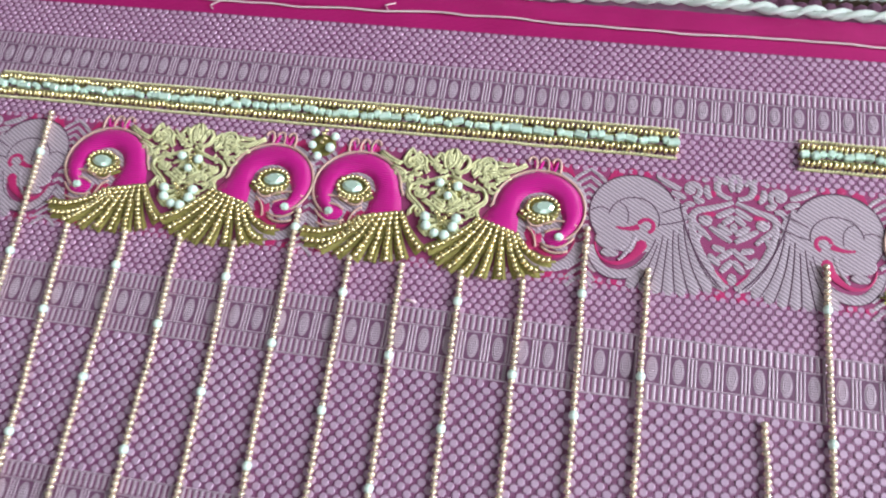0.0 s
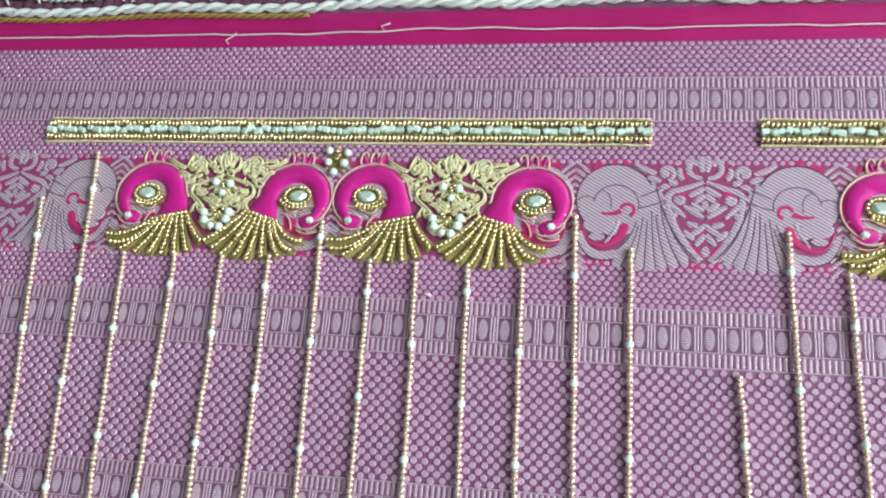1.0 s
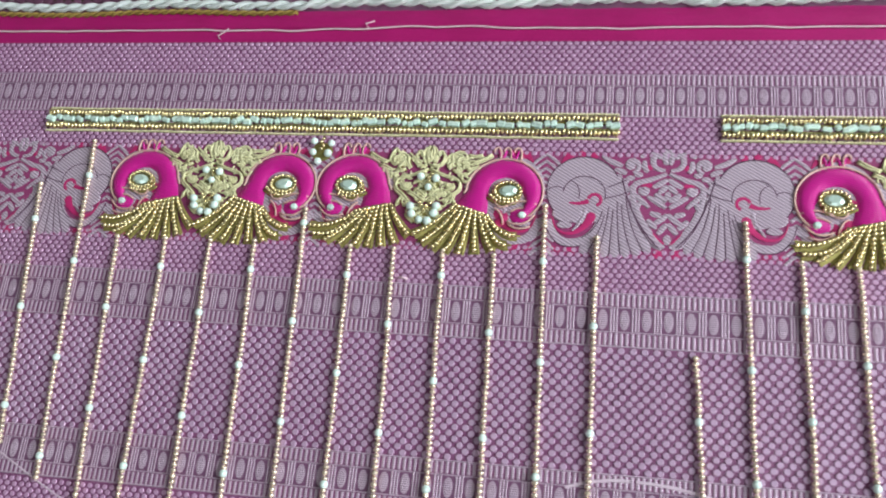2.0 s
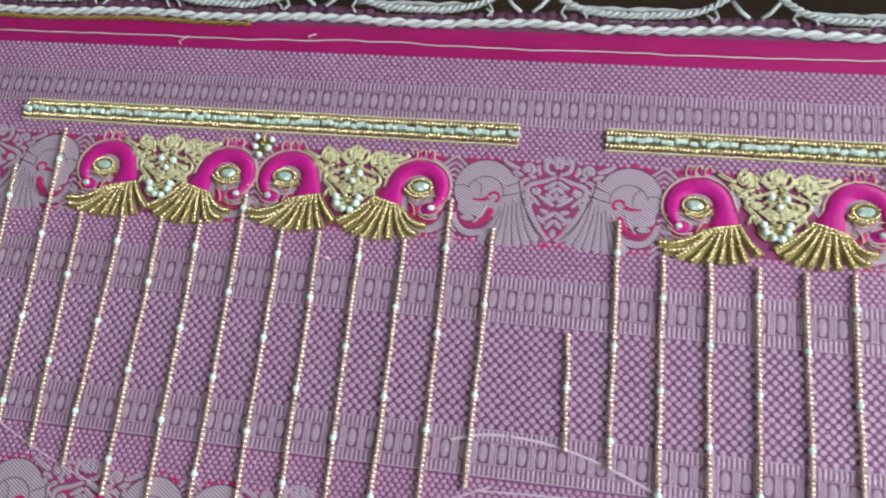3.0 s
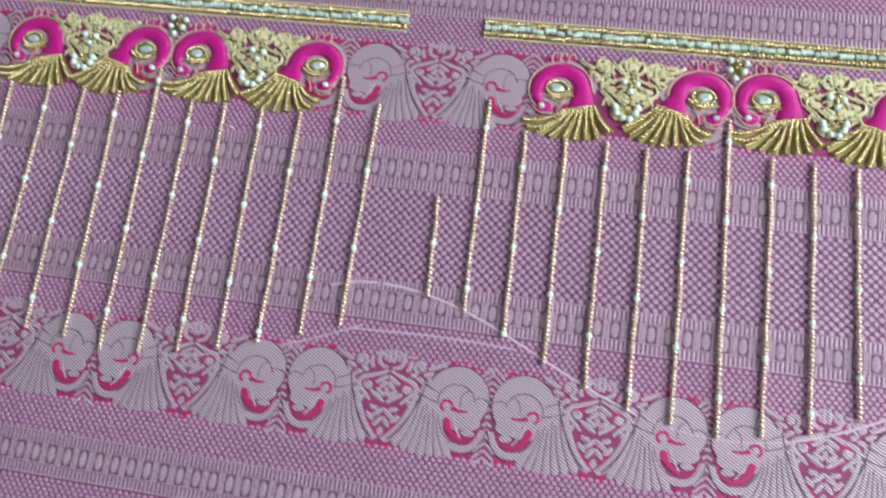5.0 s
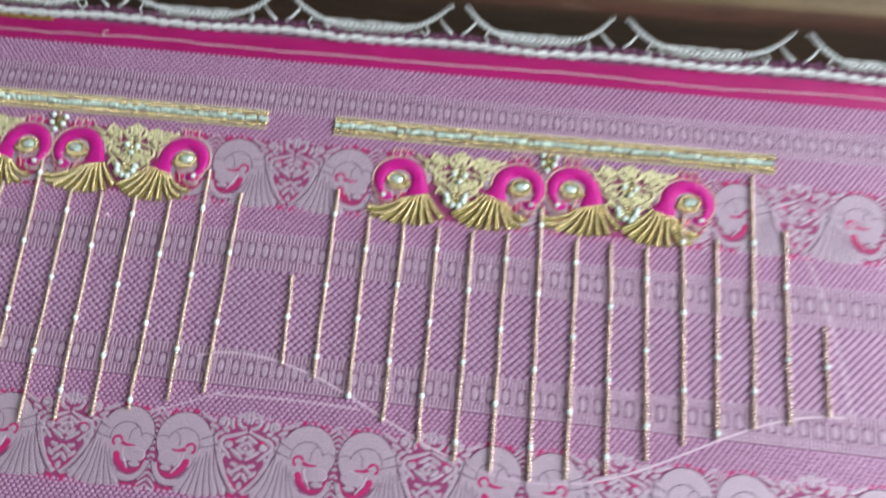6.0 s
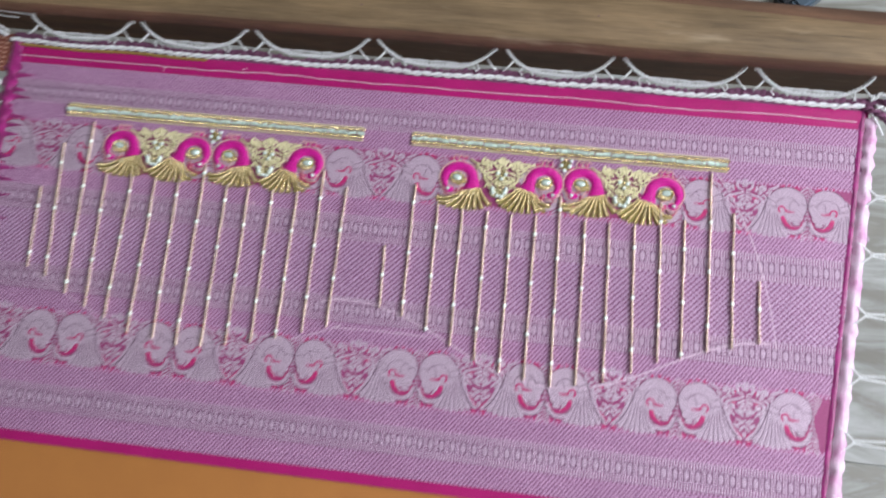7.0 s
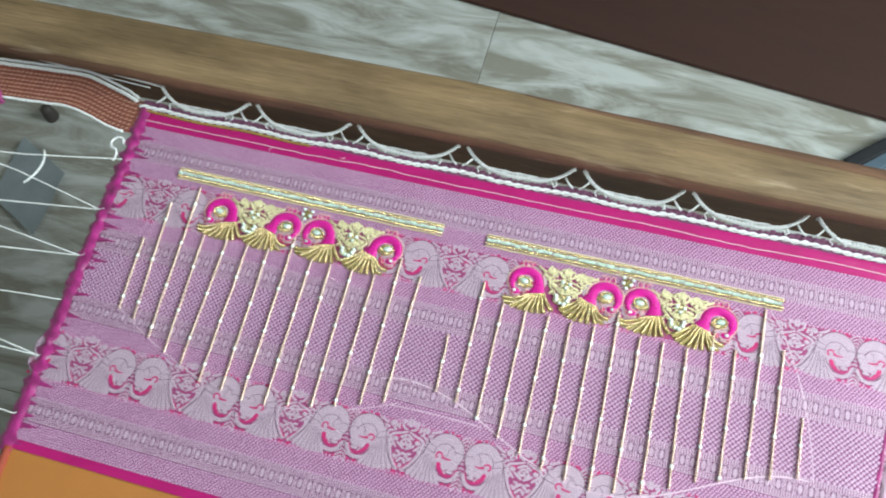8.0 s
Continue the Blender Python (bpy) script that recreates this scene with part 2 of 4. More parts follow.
# ---------------------------------------------------------------- mesh helpers
class Shape:
    """Vertices and faces gathered in cloth centimetres (z in centimetres above the cloth), turned into one mesh."""

    def __init__(self):
        self.v, self.f = [], []

    def mesh(self, name, mat, smooth=True, unit=0.01):
        me = bpy.data.meshes.new(name)
        me.from_pydata([(x * unit, y * unit, z * unit) for x, y, z in self.v], [], self.f)
        me.materials.append(mat)
        if smooth:
            me.polygons.foreach_set("use_smooth", [True] * len(me.polygons))
        me.update()
        return me

    def dome(self, x, y, rx, ry, z0, h, n=8, turn=0.0):
        """A low dome: rim at z0, crown at z0 + h."""
        k = len(self.v)
        c, s = math.cos(turn), math.sin(turn)
        for j in range(n):
            a = 2 * math.pi * j / n
            u, w = rx * math.cos(a), ry * math.sin(a)
            self.v.append((x + u * c - w * s, y + u * s + w * c, z0))
        self.v.append((x, y, z0 + h))
        self.f += [(k + j, k + (j + 1) % n, k + n) for j in range(n)]

    def button(self, x, y, rx, ry, z0, h, n=6, turn=0.0):
        """A flat thread float: steep sides and a level top."""
        k = len(self.v)
        for f, z in ((1.0, z0), (0.80, z0 + h)):
            self.v += [(x + f * rx * math.cos(turn + 2 * math.pi * j / n), y + f * ry * math.sin(turn + 2 * math.pi * j / n), z) for j in range(n)]
        self.f += [(k + j, k + (j + 1) % n, k + n + (j + 1) % n, k + n + j) for j in range(n)]
        self.f.append(tuple(k + n + j for j in range(n)))

    def pad(self, outline, z0, z1, inset=0.9):
        """A flat raised patch with sloping sides from an outline."""
        k, n = len(self.v), len(outline)
        cx, cy = sum(p[0] for p in outline) / n, sum(p[1] for p in outline) / n
        self.v += [(x, y, z0) for x, y in outline]
        self.v += [(cx + (x - cx) * inset, cy + (y - cy) * inset, z1) for x, y in outline]
        self.v.append((cx, cy, z1))
        for j in range(n):
            i = (j + 1) % n
            self.f += [(k + j, k + i, k + n + i, k + n + j), (k + n + j, k + n + i, k + 2 * n)]

    def ribbon(self, pts, width, z0, h):
        """A stroke along pts with a raised middle; width is one number or a function of 0..1."""
        k, n = len(self.v), len(pts)
        for i, (x, y) in enumerate(pts):
            x0, y0 = pts[max(i - 1, 0)]
            x1, y1 = pts[min(i + 1, n - 1)]
            d = math.hypot(x1 - x0, y1 - y0) or 1
            w = (width(i / (n - 1)) if callable(width) else width) / 2
            ux, uy = -(y1 - y0) / d * w, (x1 - x0) / d * w
            self.v += [(x + ux, y + uy, z0), (x + ux * 0.5, y + uy * 0.5, z0 + h), (x - ux * 0.5, y - uy * 0.5, z0 + h), (x - ux, y - uy, z0)]
        for i in range(n - 1):
            a = k + 4 * i
            self.f += [(a + j, a + j + 4, a + j + 5, a + j + 1) for j in range(3)]

    def tube(self, pts, r, sides=6):
        k, n = len(self.v), len(pts)
        for i, p in enumerate(pts):
            d = Vector(pts[min(i + 1, n - 1)]) - Vector(pts[max(i - 1, 0)])
            d = d.normalized() if d.length > 1e-9 else Vector((1, 0, 0))
            side = d.cross(Vector((0, 0, 1)))
            side = side.normalized() if side.length > 1e-4 else Vector((1, 0, 0))
            up = side.cross(d)
            rr = r(i / (n - 1)) if callable(r) else r
            for j in range(sides):
                a = 2 * math.pi * j / sides
                q = Vector(p) + (side * math.cos(a) + up * math.sin(a)) * rr
                self.v.append(tuple(q))
        for i in range(n - 1):
            for j in range(sides):
                a, b = k + i * sides + j, k + i * sides + (j + 1) % sides
                self.f.append((a, b, b + sides, a + sides))
        self.f += [tuple(k + j for j in reversed(range(sides))), tuple(k + (n - 1) * sides + j for j in range(sides))]

    def twist(self, pts, r, pitch, strands=2, sides=5):
        """A laid rope along pts: strands wound round each other."""
        fine, run = [], 0.0
        for a, b in zip(pts, pts[1:]):
            a, b = Vector(a), Vector(b)
            n = max(1, int((b - a).length / (pitch / 8)))
            for i in range(n):
                fine.append((a.lerp(b, i / n), run + (b - a).length * i / n))
            run += (b - a).length
        for s in range(strands):
            line = []
            for i, (p, at) in enumerate(fine):
                d = (fine[min(i + 1, len(fine) - 1)][0] - fine[max(i - 1, 0)][0]).normalized()
                side = d.cross(Vector((0, 0, 1))).normalized()
                up = side.cross(d)
                a = 2 * math.pi * (at / pitch + s / strands)
                line.append(tuple(p + (side * math.cos(a) + up * math.sin(a)) * r * 0.55))
            self.tube(line, r * 0.55, sides)

    def box(self, x0, x1, y0, y1, z0, z1):
        k = len(self.v)
        self.v += [(x, y, z) for z in (z0, z1) for x, y in ((x0, y0), (x1, y0), (x1, y1), (x0, y1))]
        self.f += [tuple(k + j for j in q) for q in ((3, 2, 1, 0), (4, 5, 6, 7), (0, 1, 5, 4), (1, 2, 6, 5), (2, 3, 7, 6), (3, 0, 4, 7))]


def part(name, shape, mat, parent, label="", smooth=True, kind=""):
    me = shape if isinstance(shape, bpy.types.Mesh) else shape.mesh(name, mat, smooth)
    ob = new(name, me)
    ob.parent = parent
    return tagged(ob, label=label, kind=kind)


def thing(name, label, category, at=(0, 0, 0), group="", kind=""):
    ob = new(name)
    ob.location = at
    ob.empty_display_size = 0.01
    return tagged(ob, label, category, group, kind)


def bezier(a, b, c, n=10):
    return [((1 - t) ** 2 * a[0] + 2 * t * (1 - t) * b[0] + t * t * c[0], (1 - t) ** 2 * a[1] + 2 * t * (1 - t) * b[1] + t * t * c[1])
            for t in (i / (n - 1) for i in range(n))]


def arc(x, y, rx, ry, a0, a1, n=14):
    return [(x + rx * math.cos(radians(a0 + (a1 - a0) * i / (n - 1))), y + ry * math.sin(radians(a0 + (a1 - a0) * i / (n - 1)))) for i in range(n)]


def spiral(x, y, r0, r1, a0, a1, n=18):
    return [(x + (r0 + (r1 - r0) * i / (n - 1)) * math.cos(radians(a0 + (a1 - a0) * i / (n - 1))),
             y + (r0 + (r1 - r0) * i / (n - 1)) * math.sin(radians(a0 + (a1 - a0) * i / (n - 1)))) for i in range(n)]


def flip(pts, mx):
    return [(p[0] * mx, *p[1:]) for p in pts]


def lift(pts, z):
    return [(x, y, z) for x, y in pts]


def along(pts, step):
    """Points at even steps along a line of 2D or 3D points, with the local heading."""
    out, left = [], 0.0
    for a, b in zip(pts, pts[1:]):
        a, b = Vector(a), Vector(b)
        d = (b - a).length
        s = left
        while s <= d:
            out.append((a.lerp(b, s / d), math.atan2(b.y - a.y, b.x - a.x)))
            s += step
        left = s - d
    return out


def ball_mesh(name, rx, ry, rz, mat, seg=8, rings=5):
    """A bead: flattened ball with a slight waist at the holes, long axis x."""
    s = Shape()
    for i in range(rings):
        a = math.pi * (i + 0.5) / rings
        for j in range(seg):
            b = 2 * math.pi * j / seg
            s.v.append((rx * math.cos(a), ry * math.sin(a) * math.cos(b), rz * math.sin(a) * math.sin(b)))
    for i in range(rings - 1):
        for j in range(seg):
            k, m = i * seg + j, i * seg + (j + 1) % seg
            s.f.append((k, m, m + seg, k + seg))
    s.f += [tuple(reversed(range(seg))), tuple((rings - 1) * seg + j for j in range(seg))]
    return s.mesh(name, mat)


def gem_mesh(name, rx, ry, h, mat, n=10):
    """A cut stone: girdle, bevel and a flat table."""
    s = Shape()
    for k, z in ((1.0, 0), (1.0, h * 0.45), (0.62, h)):
        s.v += [(rx * k * math.cos(2 * math.pi * j / n), ry * k * math.sin(2 * math.pi * j / n), z) for j in range(n)]
    for i in (0, 1):
        s.f += [(i * n + j, i * n + (j + 1) % n, (i + 1) * n + (j + 1) % n, (i + 1) * n + j) for j in range(n)]
    s.f.append(tuple(2 * n + j for j in range(n)))
    return s.mesh(name, mat, smooth=False)


def at_pose(ob, x, y, z, turn=0.0, scale=1.0):
    """Place a piece, in cloth centimetres, in its parent."""
    ob.matrix_basis = Matrix.Translation((x * 0.01, y * 0.01, z * 0.01)) @ Matrix.Rotation(turn, 4, "Z") @ Matrix.Scale(scale, 4)
    return ob


# ---------------------------------------------------------------- the room
def box_part(name, x0, x1, y0, y1, z0, z1, mat, parent=None, bevel=0.0, label="", kind=""):
    bm = bmesh.new()
    bmesh.ops.create_cube(bm, size=1)
    bm.transform(Matrix.Translation(((x0 + x1) / 2, (y0 + y1) / 2, (z0 + z1) / 2)) @ Matrix.Diagonal((x1 - x0, y1 - y0, z1 - z0, 1)))
    if bevel:
        bmesh.ops.bevel(bm, geom=bm.edges[:], offset=bevel, segments=2, affect="EDGES")
    me = bpy.data.meshes.new(name)
    bm.to_mesh(me)
    bm.free()
    me.materials.append(mat)
    ob = new(name, me)
    ob.parent = parent
    return tagged(ob, label=label, kind=kind)


RX0, RX1, RY0, RY1, RZ = -2.3, 1.9, -2.46, 2.94, 2.8
floor = tagged(box_part("floor", RX0, RX1, RY0, RY1, -0.06, -0.006, M_GROUT), "grey streaked stone tile floor with thin joints", "floor", kind="structure")
tagged(box_part("ceiling", RX0, RX1, RY0, RY1, RZ, RZ + 0.1, M_WALL), "plain pale plaster ceiling", "ceiling", kind="structure")
tagged(box_part("wall_west", RX0 - 0.12, RX0, RY0, RY1, -0.06, RZ, M_WALL), "plain pale plaster wall", "wall", kind="structure")
tagged(box_part("wall_north", RX0, RX1, RY1, RY1 + 0.12, -0.06, RZ, M_WALL), "plain pale plaster wall", "wall", kind="structure")


def wall_with_window(name, axis, at, lo, hi, w0, w1, z0, z1):
    """A wall 12 cm thick in four pieces round an opening, joined."""
    s = Shape()
    for a, b, c, d in ((lo, w0, -0.06, RZ), (w1, hi, -0.06, RZ), (w0, w1, -0.06, z0), (w0, w1, z1, RZ)):
        if axis == "x":
            s.box(at, at + 0.12, a, b, c, d)
        else:
            s.box(a, b, at, at + 0.12, c, d)
    ob = new(name, s.mesh(name, M_WALL, False, 1.0))
    return tagged(ob, "unseen pale plaster wall with a window opening", "wall", kind="structure")


wall_with_window("wall_east", "x", RX1, RY0, RY1, -0.70, 0.90, 1.0, 2.2)
# opening made up for the fill lamp behind the camera
wall_with_window("wall_south", "y", RY0 - 0.12, RX0, RX1, -0.35, 1.25, 1.25, 2.25)

# floor tiles, 120 by 60 cm
tile = Shape()
tile.box(-59.95, 59.95, -29.95, 29.95, -0.7, 0)
tile_me = tile.mesh("floor_tile", M_TILE, False)
tile = Shape()
tile.box(-59.95, 1.2, -29.95, 29.95, -0.7, 0)
cut_tile_me = tile.mesh("floor_tile", M_TILE, False)
for i in range(-2, 2):
    for j in range(-5, 6):
        x, y = 0.086 + 0.6 + 1.2 * i, 0.16 + 0.6 * j
        if RX0 - 0.6 < x < RX1 + 0.6 and RY0 < y < RY1:
            ob = new("floor_tile", cut_tile_me if i == 1 else tile_me)
            ob.parent = floor
            ob.matrix_basis = pose(x, y, 0, 0, 0, 0 if i == 1 else 180 * ((i * 7 + j * 3) % 2))

# ---------------------------------------------------------------- wooden stretching frame
def beam_mesh(name, length, y0, y1, z0, z1, x0, wane):
    """A sawn beam along x with worn edges; wane: how the back top edge is chipped away towards one end."""
    bm = bmesh.new()
    n, rings = 90, []
    for i in range(n + 1):
        x = x0 + length * i / n
        w = wane(x)
        j = 0.0012 * noise.noise((x * 14, 0, 3)) + 0.0006 * noise.noise((x * 55, 0, 9))
        prof = [(y0 + 0.024 + j, z0), (y0 + 0.019, z0 + 0.052), (y0 + 0.001 + j, z1 - 0.016), (y0 + 0.003 + j, z1 - 0.003), (y0 + 0.008, z1 + j * 0.5),
                (y1 - 0.006 - w + j, z1 + j * 0.5), (y1 - 0.002 - w * 0.75, z1 - 0.003 - w * 0.25), (y1 + j, z1 - 0.008 - w * 0.7), (y1, z0 + 0.004), (y1 - 0.004, z0)]
        rings.append([bm.verts.new((x, y, z)) for y, z in prof])
    for a, b in zip(rings, rings[1:]):
        m = len(a)
        for k in range(m):
            f = bm.faces.new((a[k], b[k], b[(k + 1) % m], a[(k + 1) % m]))
            f.smooth = True
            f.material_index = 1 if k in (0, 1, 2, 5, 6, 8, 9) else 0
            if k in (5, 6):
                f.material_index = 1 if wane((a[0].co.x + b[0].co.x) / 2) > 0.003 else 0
    bm.faces.new(rings[0])
    bm.faces.new(list(reversed(rings[-1])))
    bmesh.ops.recalc_face_normals(bm, faces=bm.faces[:])
    me = bpy.data.meshes.new(name)
    bm.to_mesh(me)
    bm.free()
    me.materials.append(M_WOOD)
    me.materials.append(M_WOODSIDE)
    return me


frame_thing = thing("wooden_stretching_frame", "worn brown timber embroidery frame holding the cloth", "frame", (0, 0, 0))
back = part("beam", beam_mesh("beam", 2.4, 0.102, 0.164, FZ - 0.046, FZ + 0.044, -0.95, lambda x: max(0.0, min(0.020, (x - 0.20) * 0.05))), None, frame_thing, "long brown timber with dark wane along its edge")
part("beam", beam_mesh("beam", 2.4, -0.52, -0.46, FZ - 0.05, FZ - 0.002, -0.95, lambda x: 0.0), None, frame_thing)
for x in (-0.84, 1.28):
    box_part("side_rail", x - 0.03, x + 0.03, -0.47, 0.127, FZ - 0.040, FZ - 0.016, M_WOOD, frame_thing, 0.004)
    for y in (-0.49, 0.134):
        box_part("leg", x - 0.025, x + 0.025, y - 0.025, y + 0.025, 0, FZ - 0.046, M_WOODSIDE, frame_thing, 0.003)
for x, y, r in ((38.8, 12.9, 0.30), (19.6, 12.4, 0.12), (24.9, 11.6, 0.12), (8.4, 13.6, 0.10)):
    knot = Shape()
    knot.dome(x, y, r, r * 0.75, FZ * 100 + 4.38, 0.05, 10)
    part("nail_hole", knot, M_LINE, back, "dark nail hole in the timber")

# ---------------------------------------------------------------- the woven cloth
X0, X1, YT, YB = -11.5, 60.0, 8.7, -25.0
cloth = thing("sari_cloth", "pink and lilac brocade sari cloth stretched on the frame", "cloth", (0, 0, FZ))


def edge_left(y):
    return -11.4 + (8.5 - y) * 0.055


def edge_right(y):
    return 61.0 - (8.5 - y) * 0.095


def strip(name, y0, y1, mat, label="", z=0.0, wave=0.0):
    """A band of cloth across its whole width, in small quads so that it can ripple a little."""
    s, n = Shape(), 120
    rows = 3
    for j in range(rows):
        y = y0 + (y1 - y0) * j / (rows - 1)
        for i in range(n + 1):
            x = edge_left(y) + (edge_right(y) - edge_left(y)) * i / n
            s.v.append((x, y + wave * noise.noise((x * 0.25, y, 1)), z))
    for j in range(rows - 1):
        for i in range(n):
            a = j * (n + 1) + i
            s.f.append((a, a + 1, a + n + 2, a + n + 1))
    return part(name, s, mat, cloth, label)


strip("magenta_band", 7.0, 8.7, M_PLAIN, "plain bright magenta silk band")
strip("dotted_band", 1.75, 7.0, M_GROUND)
strip("figured_band", -2.75, 1.75, M_DEEP, "peacock border on deep magenta ground")
strip("dotted_band", -6.3, -2.75, M_GROUND)
strip("net_band", -11.0, -6.3, M_GROUND)
strip("dotted_band", -14.5, -11.0, M_GROUND)
strip("figured_band", -18.95, -14.5, M_DEEP, "peacock border on deep magenta ground")
strip("dotted_band", -24.2, -18.95, M_GROUND)
strip("magenta_edge", -25.0, -24.2, M_PLAIN, "thin magenta silk edge")


def dots(name, y0, y1, px, py, rx, ry, mat, h=0.022):
    """Staggered raised thread dots filling a band."""
    s = Shape()
    row, y = 0, y0 + ry
    while y < y1 - ry * 0.8:
        x = edge_left(y) + 0.2 + (px / 2 if row % 2 else 0)
        while x < edge_right(y) - 0.2:
            s.button(x + random.uniform(-0.012, 0.012), y + random.uniform(-0.012, 0.012), rx * random.uniform(0.92, 1.06), ry, 0.003, h * random.uniform(0.8, 1.2), 7, random.uniform(0, 1))
            x += px
        y += py / 2
        row += 1
    return part(name, s, mat, cloth, smooth=False, kind="stuff")


DOT = (0.315, 0.40, 0.116, 0.108)
for a, b in ((5.38, 7.02), (1.55, 3.38), (-4.2, -2.35), (-14.85, -12.95), (-20.5, -18.55), (-24.2, -22.5)):
    dots("thread_dots", a, b, *DOT, M_DOT)
dots("net_dots", -11.0, -6.3, 0.43, 0.44, 0.142, 0.138, M_NET, 0.04)


def border(y0, y1):
    """Cells with a ringed oval and three bars each, between two comb rows with thin rails."""
    s, dark, w = Shape(), Shape(), y1 - y0
    xa, xb = edge_left(y0) + 0.3, edge_right(y0) - 0.3
    n, pitch = 150, 0.815
    for f, wd in ((0.005, 0.06), (0.27, 0.05), (0.73, 0.05), (0.995, 0.06)):
        y = y0 + w * f
        s.ribbon([(xa + (xb - xa) * i / n, y) for i in range(n + 1)], wd, 0.004, 0.016)
    for i in range(int((xb - xa) / (pitch / 4))):
        x = xa + pitch / 4 * (i + 0.5)
        for f in (0.02, 0.755):
            s.ribbon([(x, y0 + w * f), (x, y0 + w * (f + 0.225))], 0.125, 0.004, 0.018)
    for i in range(int((xb - xa) / pitch)):
        x = xa + pitch * (i + 0.5)
        dark.ribbon([(x, y0 + w * 0.285), (x, y0 + w * 0.715)], 0.50, 0.003, 0.001)
        s.dome(x, y0 + w / 2, 0.185, w * 0.195, 0.005, 0.02, 12)
        for r in (0.62, 0.28):
            s.ribbon(arc(x, y0 + w / 2, 0.185 * r, w * 0.195 * r, 0, 360, 13), 0.035, 0.016, 0.012)
        for d in (0.295, 0.4075, 0.52):
            s.ribbon([(x + d, y0 + w * 0.285), (x + d, y0 + w * 0.715)], 0.078, 0.004, 0.016)
    part("cell_ground", dark, M_CELL, cloth, "plum ground of the border cells", kind="stuff")
    return part("oval_border", s, M_BORDER, cloth, "lilac woven oval chain between comb rows")


for a, b in ((3.4, 5.35), (-6.3, -4.2), (-12.95, -11.0), (-22.5, -20.5)):
    border(a, b)


def scroll_strokes():
    """Strokes of the lyre-shaped leafy scroll between two peacocks, about its own axis; one half, to be mirrored."""
    return [bezier((0.05, 0.86), (0.55, 0.62), (1.05, 0.48), 8) + arc(1.02, 0.14, 0.34, 0.34, 80, -60, 8) + bezier((1.12, -0.22), (0.92, -0.38), (0.72, -0.62), 6),
            spiral(0.92, 0.12, 0.05, 0.17, 0, 400, 12), spiral(1.42, 1.20, 0.05, 0.32, 200, 620, 18),
            bezier((0.10, 1.00), (0.62, 1.02), (0.60, 1.45), 8) + bezier((0.58, 1.52), (0.45, 1.85), (0.30, 1.50), 8), bezier((0.06, 1.25), (0.22, 1.60), (0.05, 1.92), 8),
            bezier((0.78, 0.92), (0.98, 1.10), (0.92, 1.42), 8), bezier((1.78, 1.18), (2.15, 1.25), (2.60, 1.58), 8), bezier((1.62, 0.82), (1.80, 0.95), (2.10, 1.02), 6),
            bezier((0.02, 0.62), (0.26, 0.42), (0.58, 0.26), 8), bezier((0.02, 0.34), (0.18, 0.16), (0.36, 0.02), 8), bezier((0.78, -0.14), (0.42, -0.34), (0.06, -0.62), 8),
            bezier((0.50, -0.02), (0.30, -0.18), (0.05, -0.34), 6), bezier((0.0, -0.88), (0.26, -1.15), (0.52, -1.30), 8), bezier((0.66, -0.82), (0.44, -0.95), (0.26, -0.90), 6),
            bezier((0.02, -1.28), (0.20, -1.50), (0.36, -1.72), 8), bezier((0.76, -1.12), (0.62, -1.35), (0.40, -1.48), 6), bezier((0.10, -2.28), (0.52, -2.0), (0.70, -1.62), 8),
            bezier((1.30, 0.62), (1.50, 0.70), (1.62, 0.55), 6), bezier((1.02, -0.42), (1.22, -0.50), (1.18, -0.78), 6), bezier((1.02, 0.86), (1.12, 0.72), (1.30, 0.86), 6)]


BOTH = (1, -1)


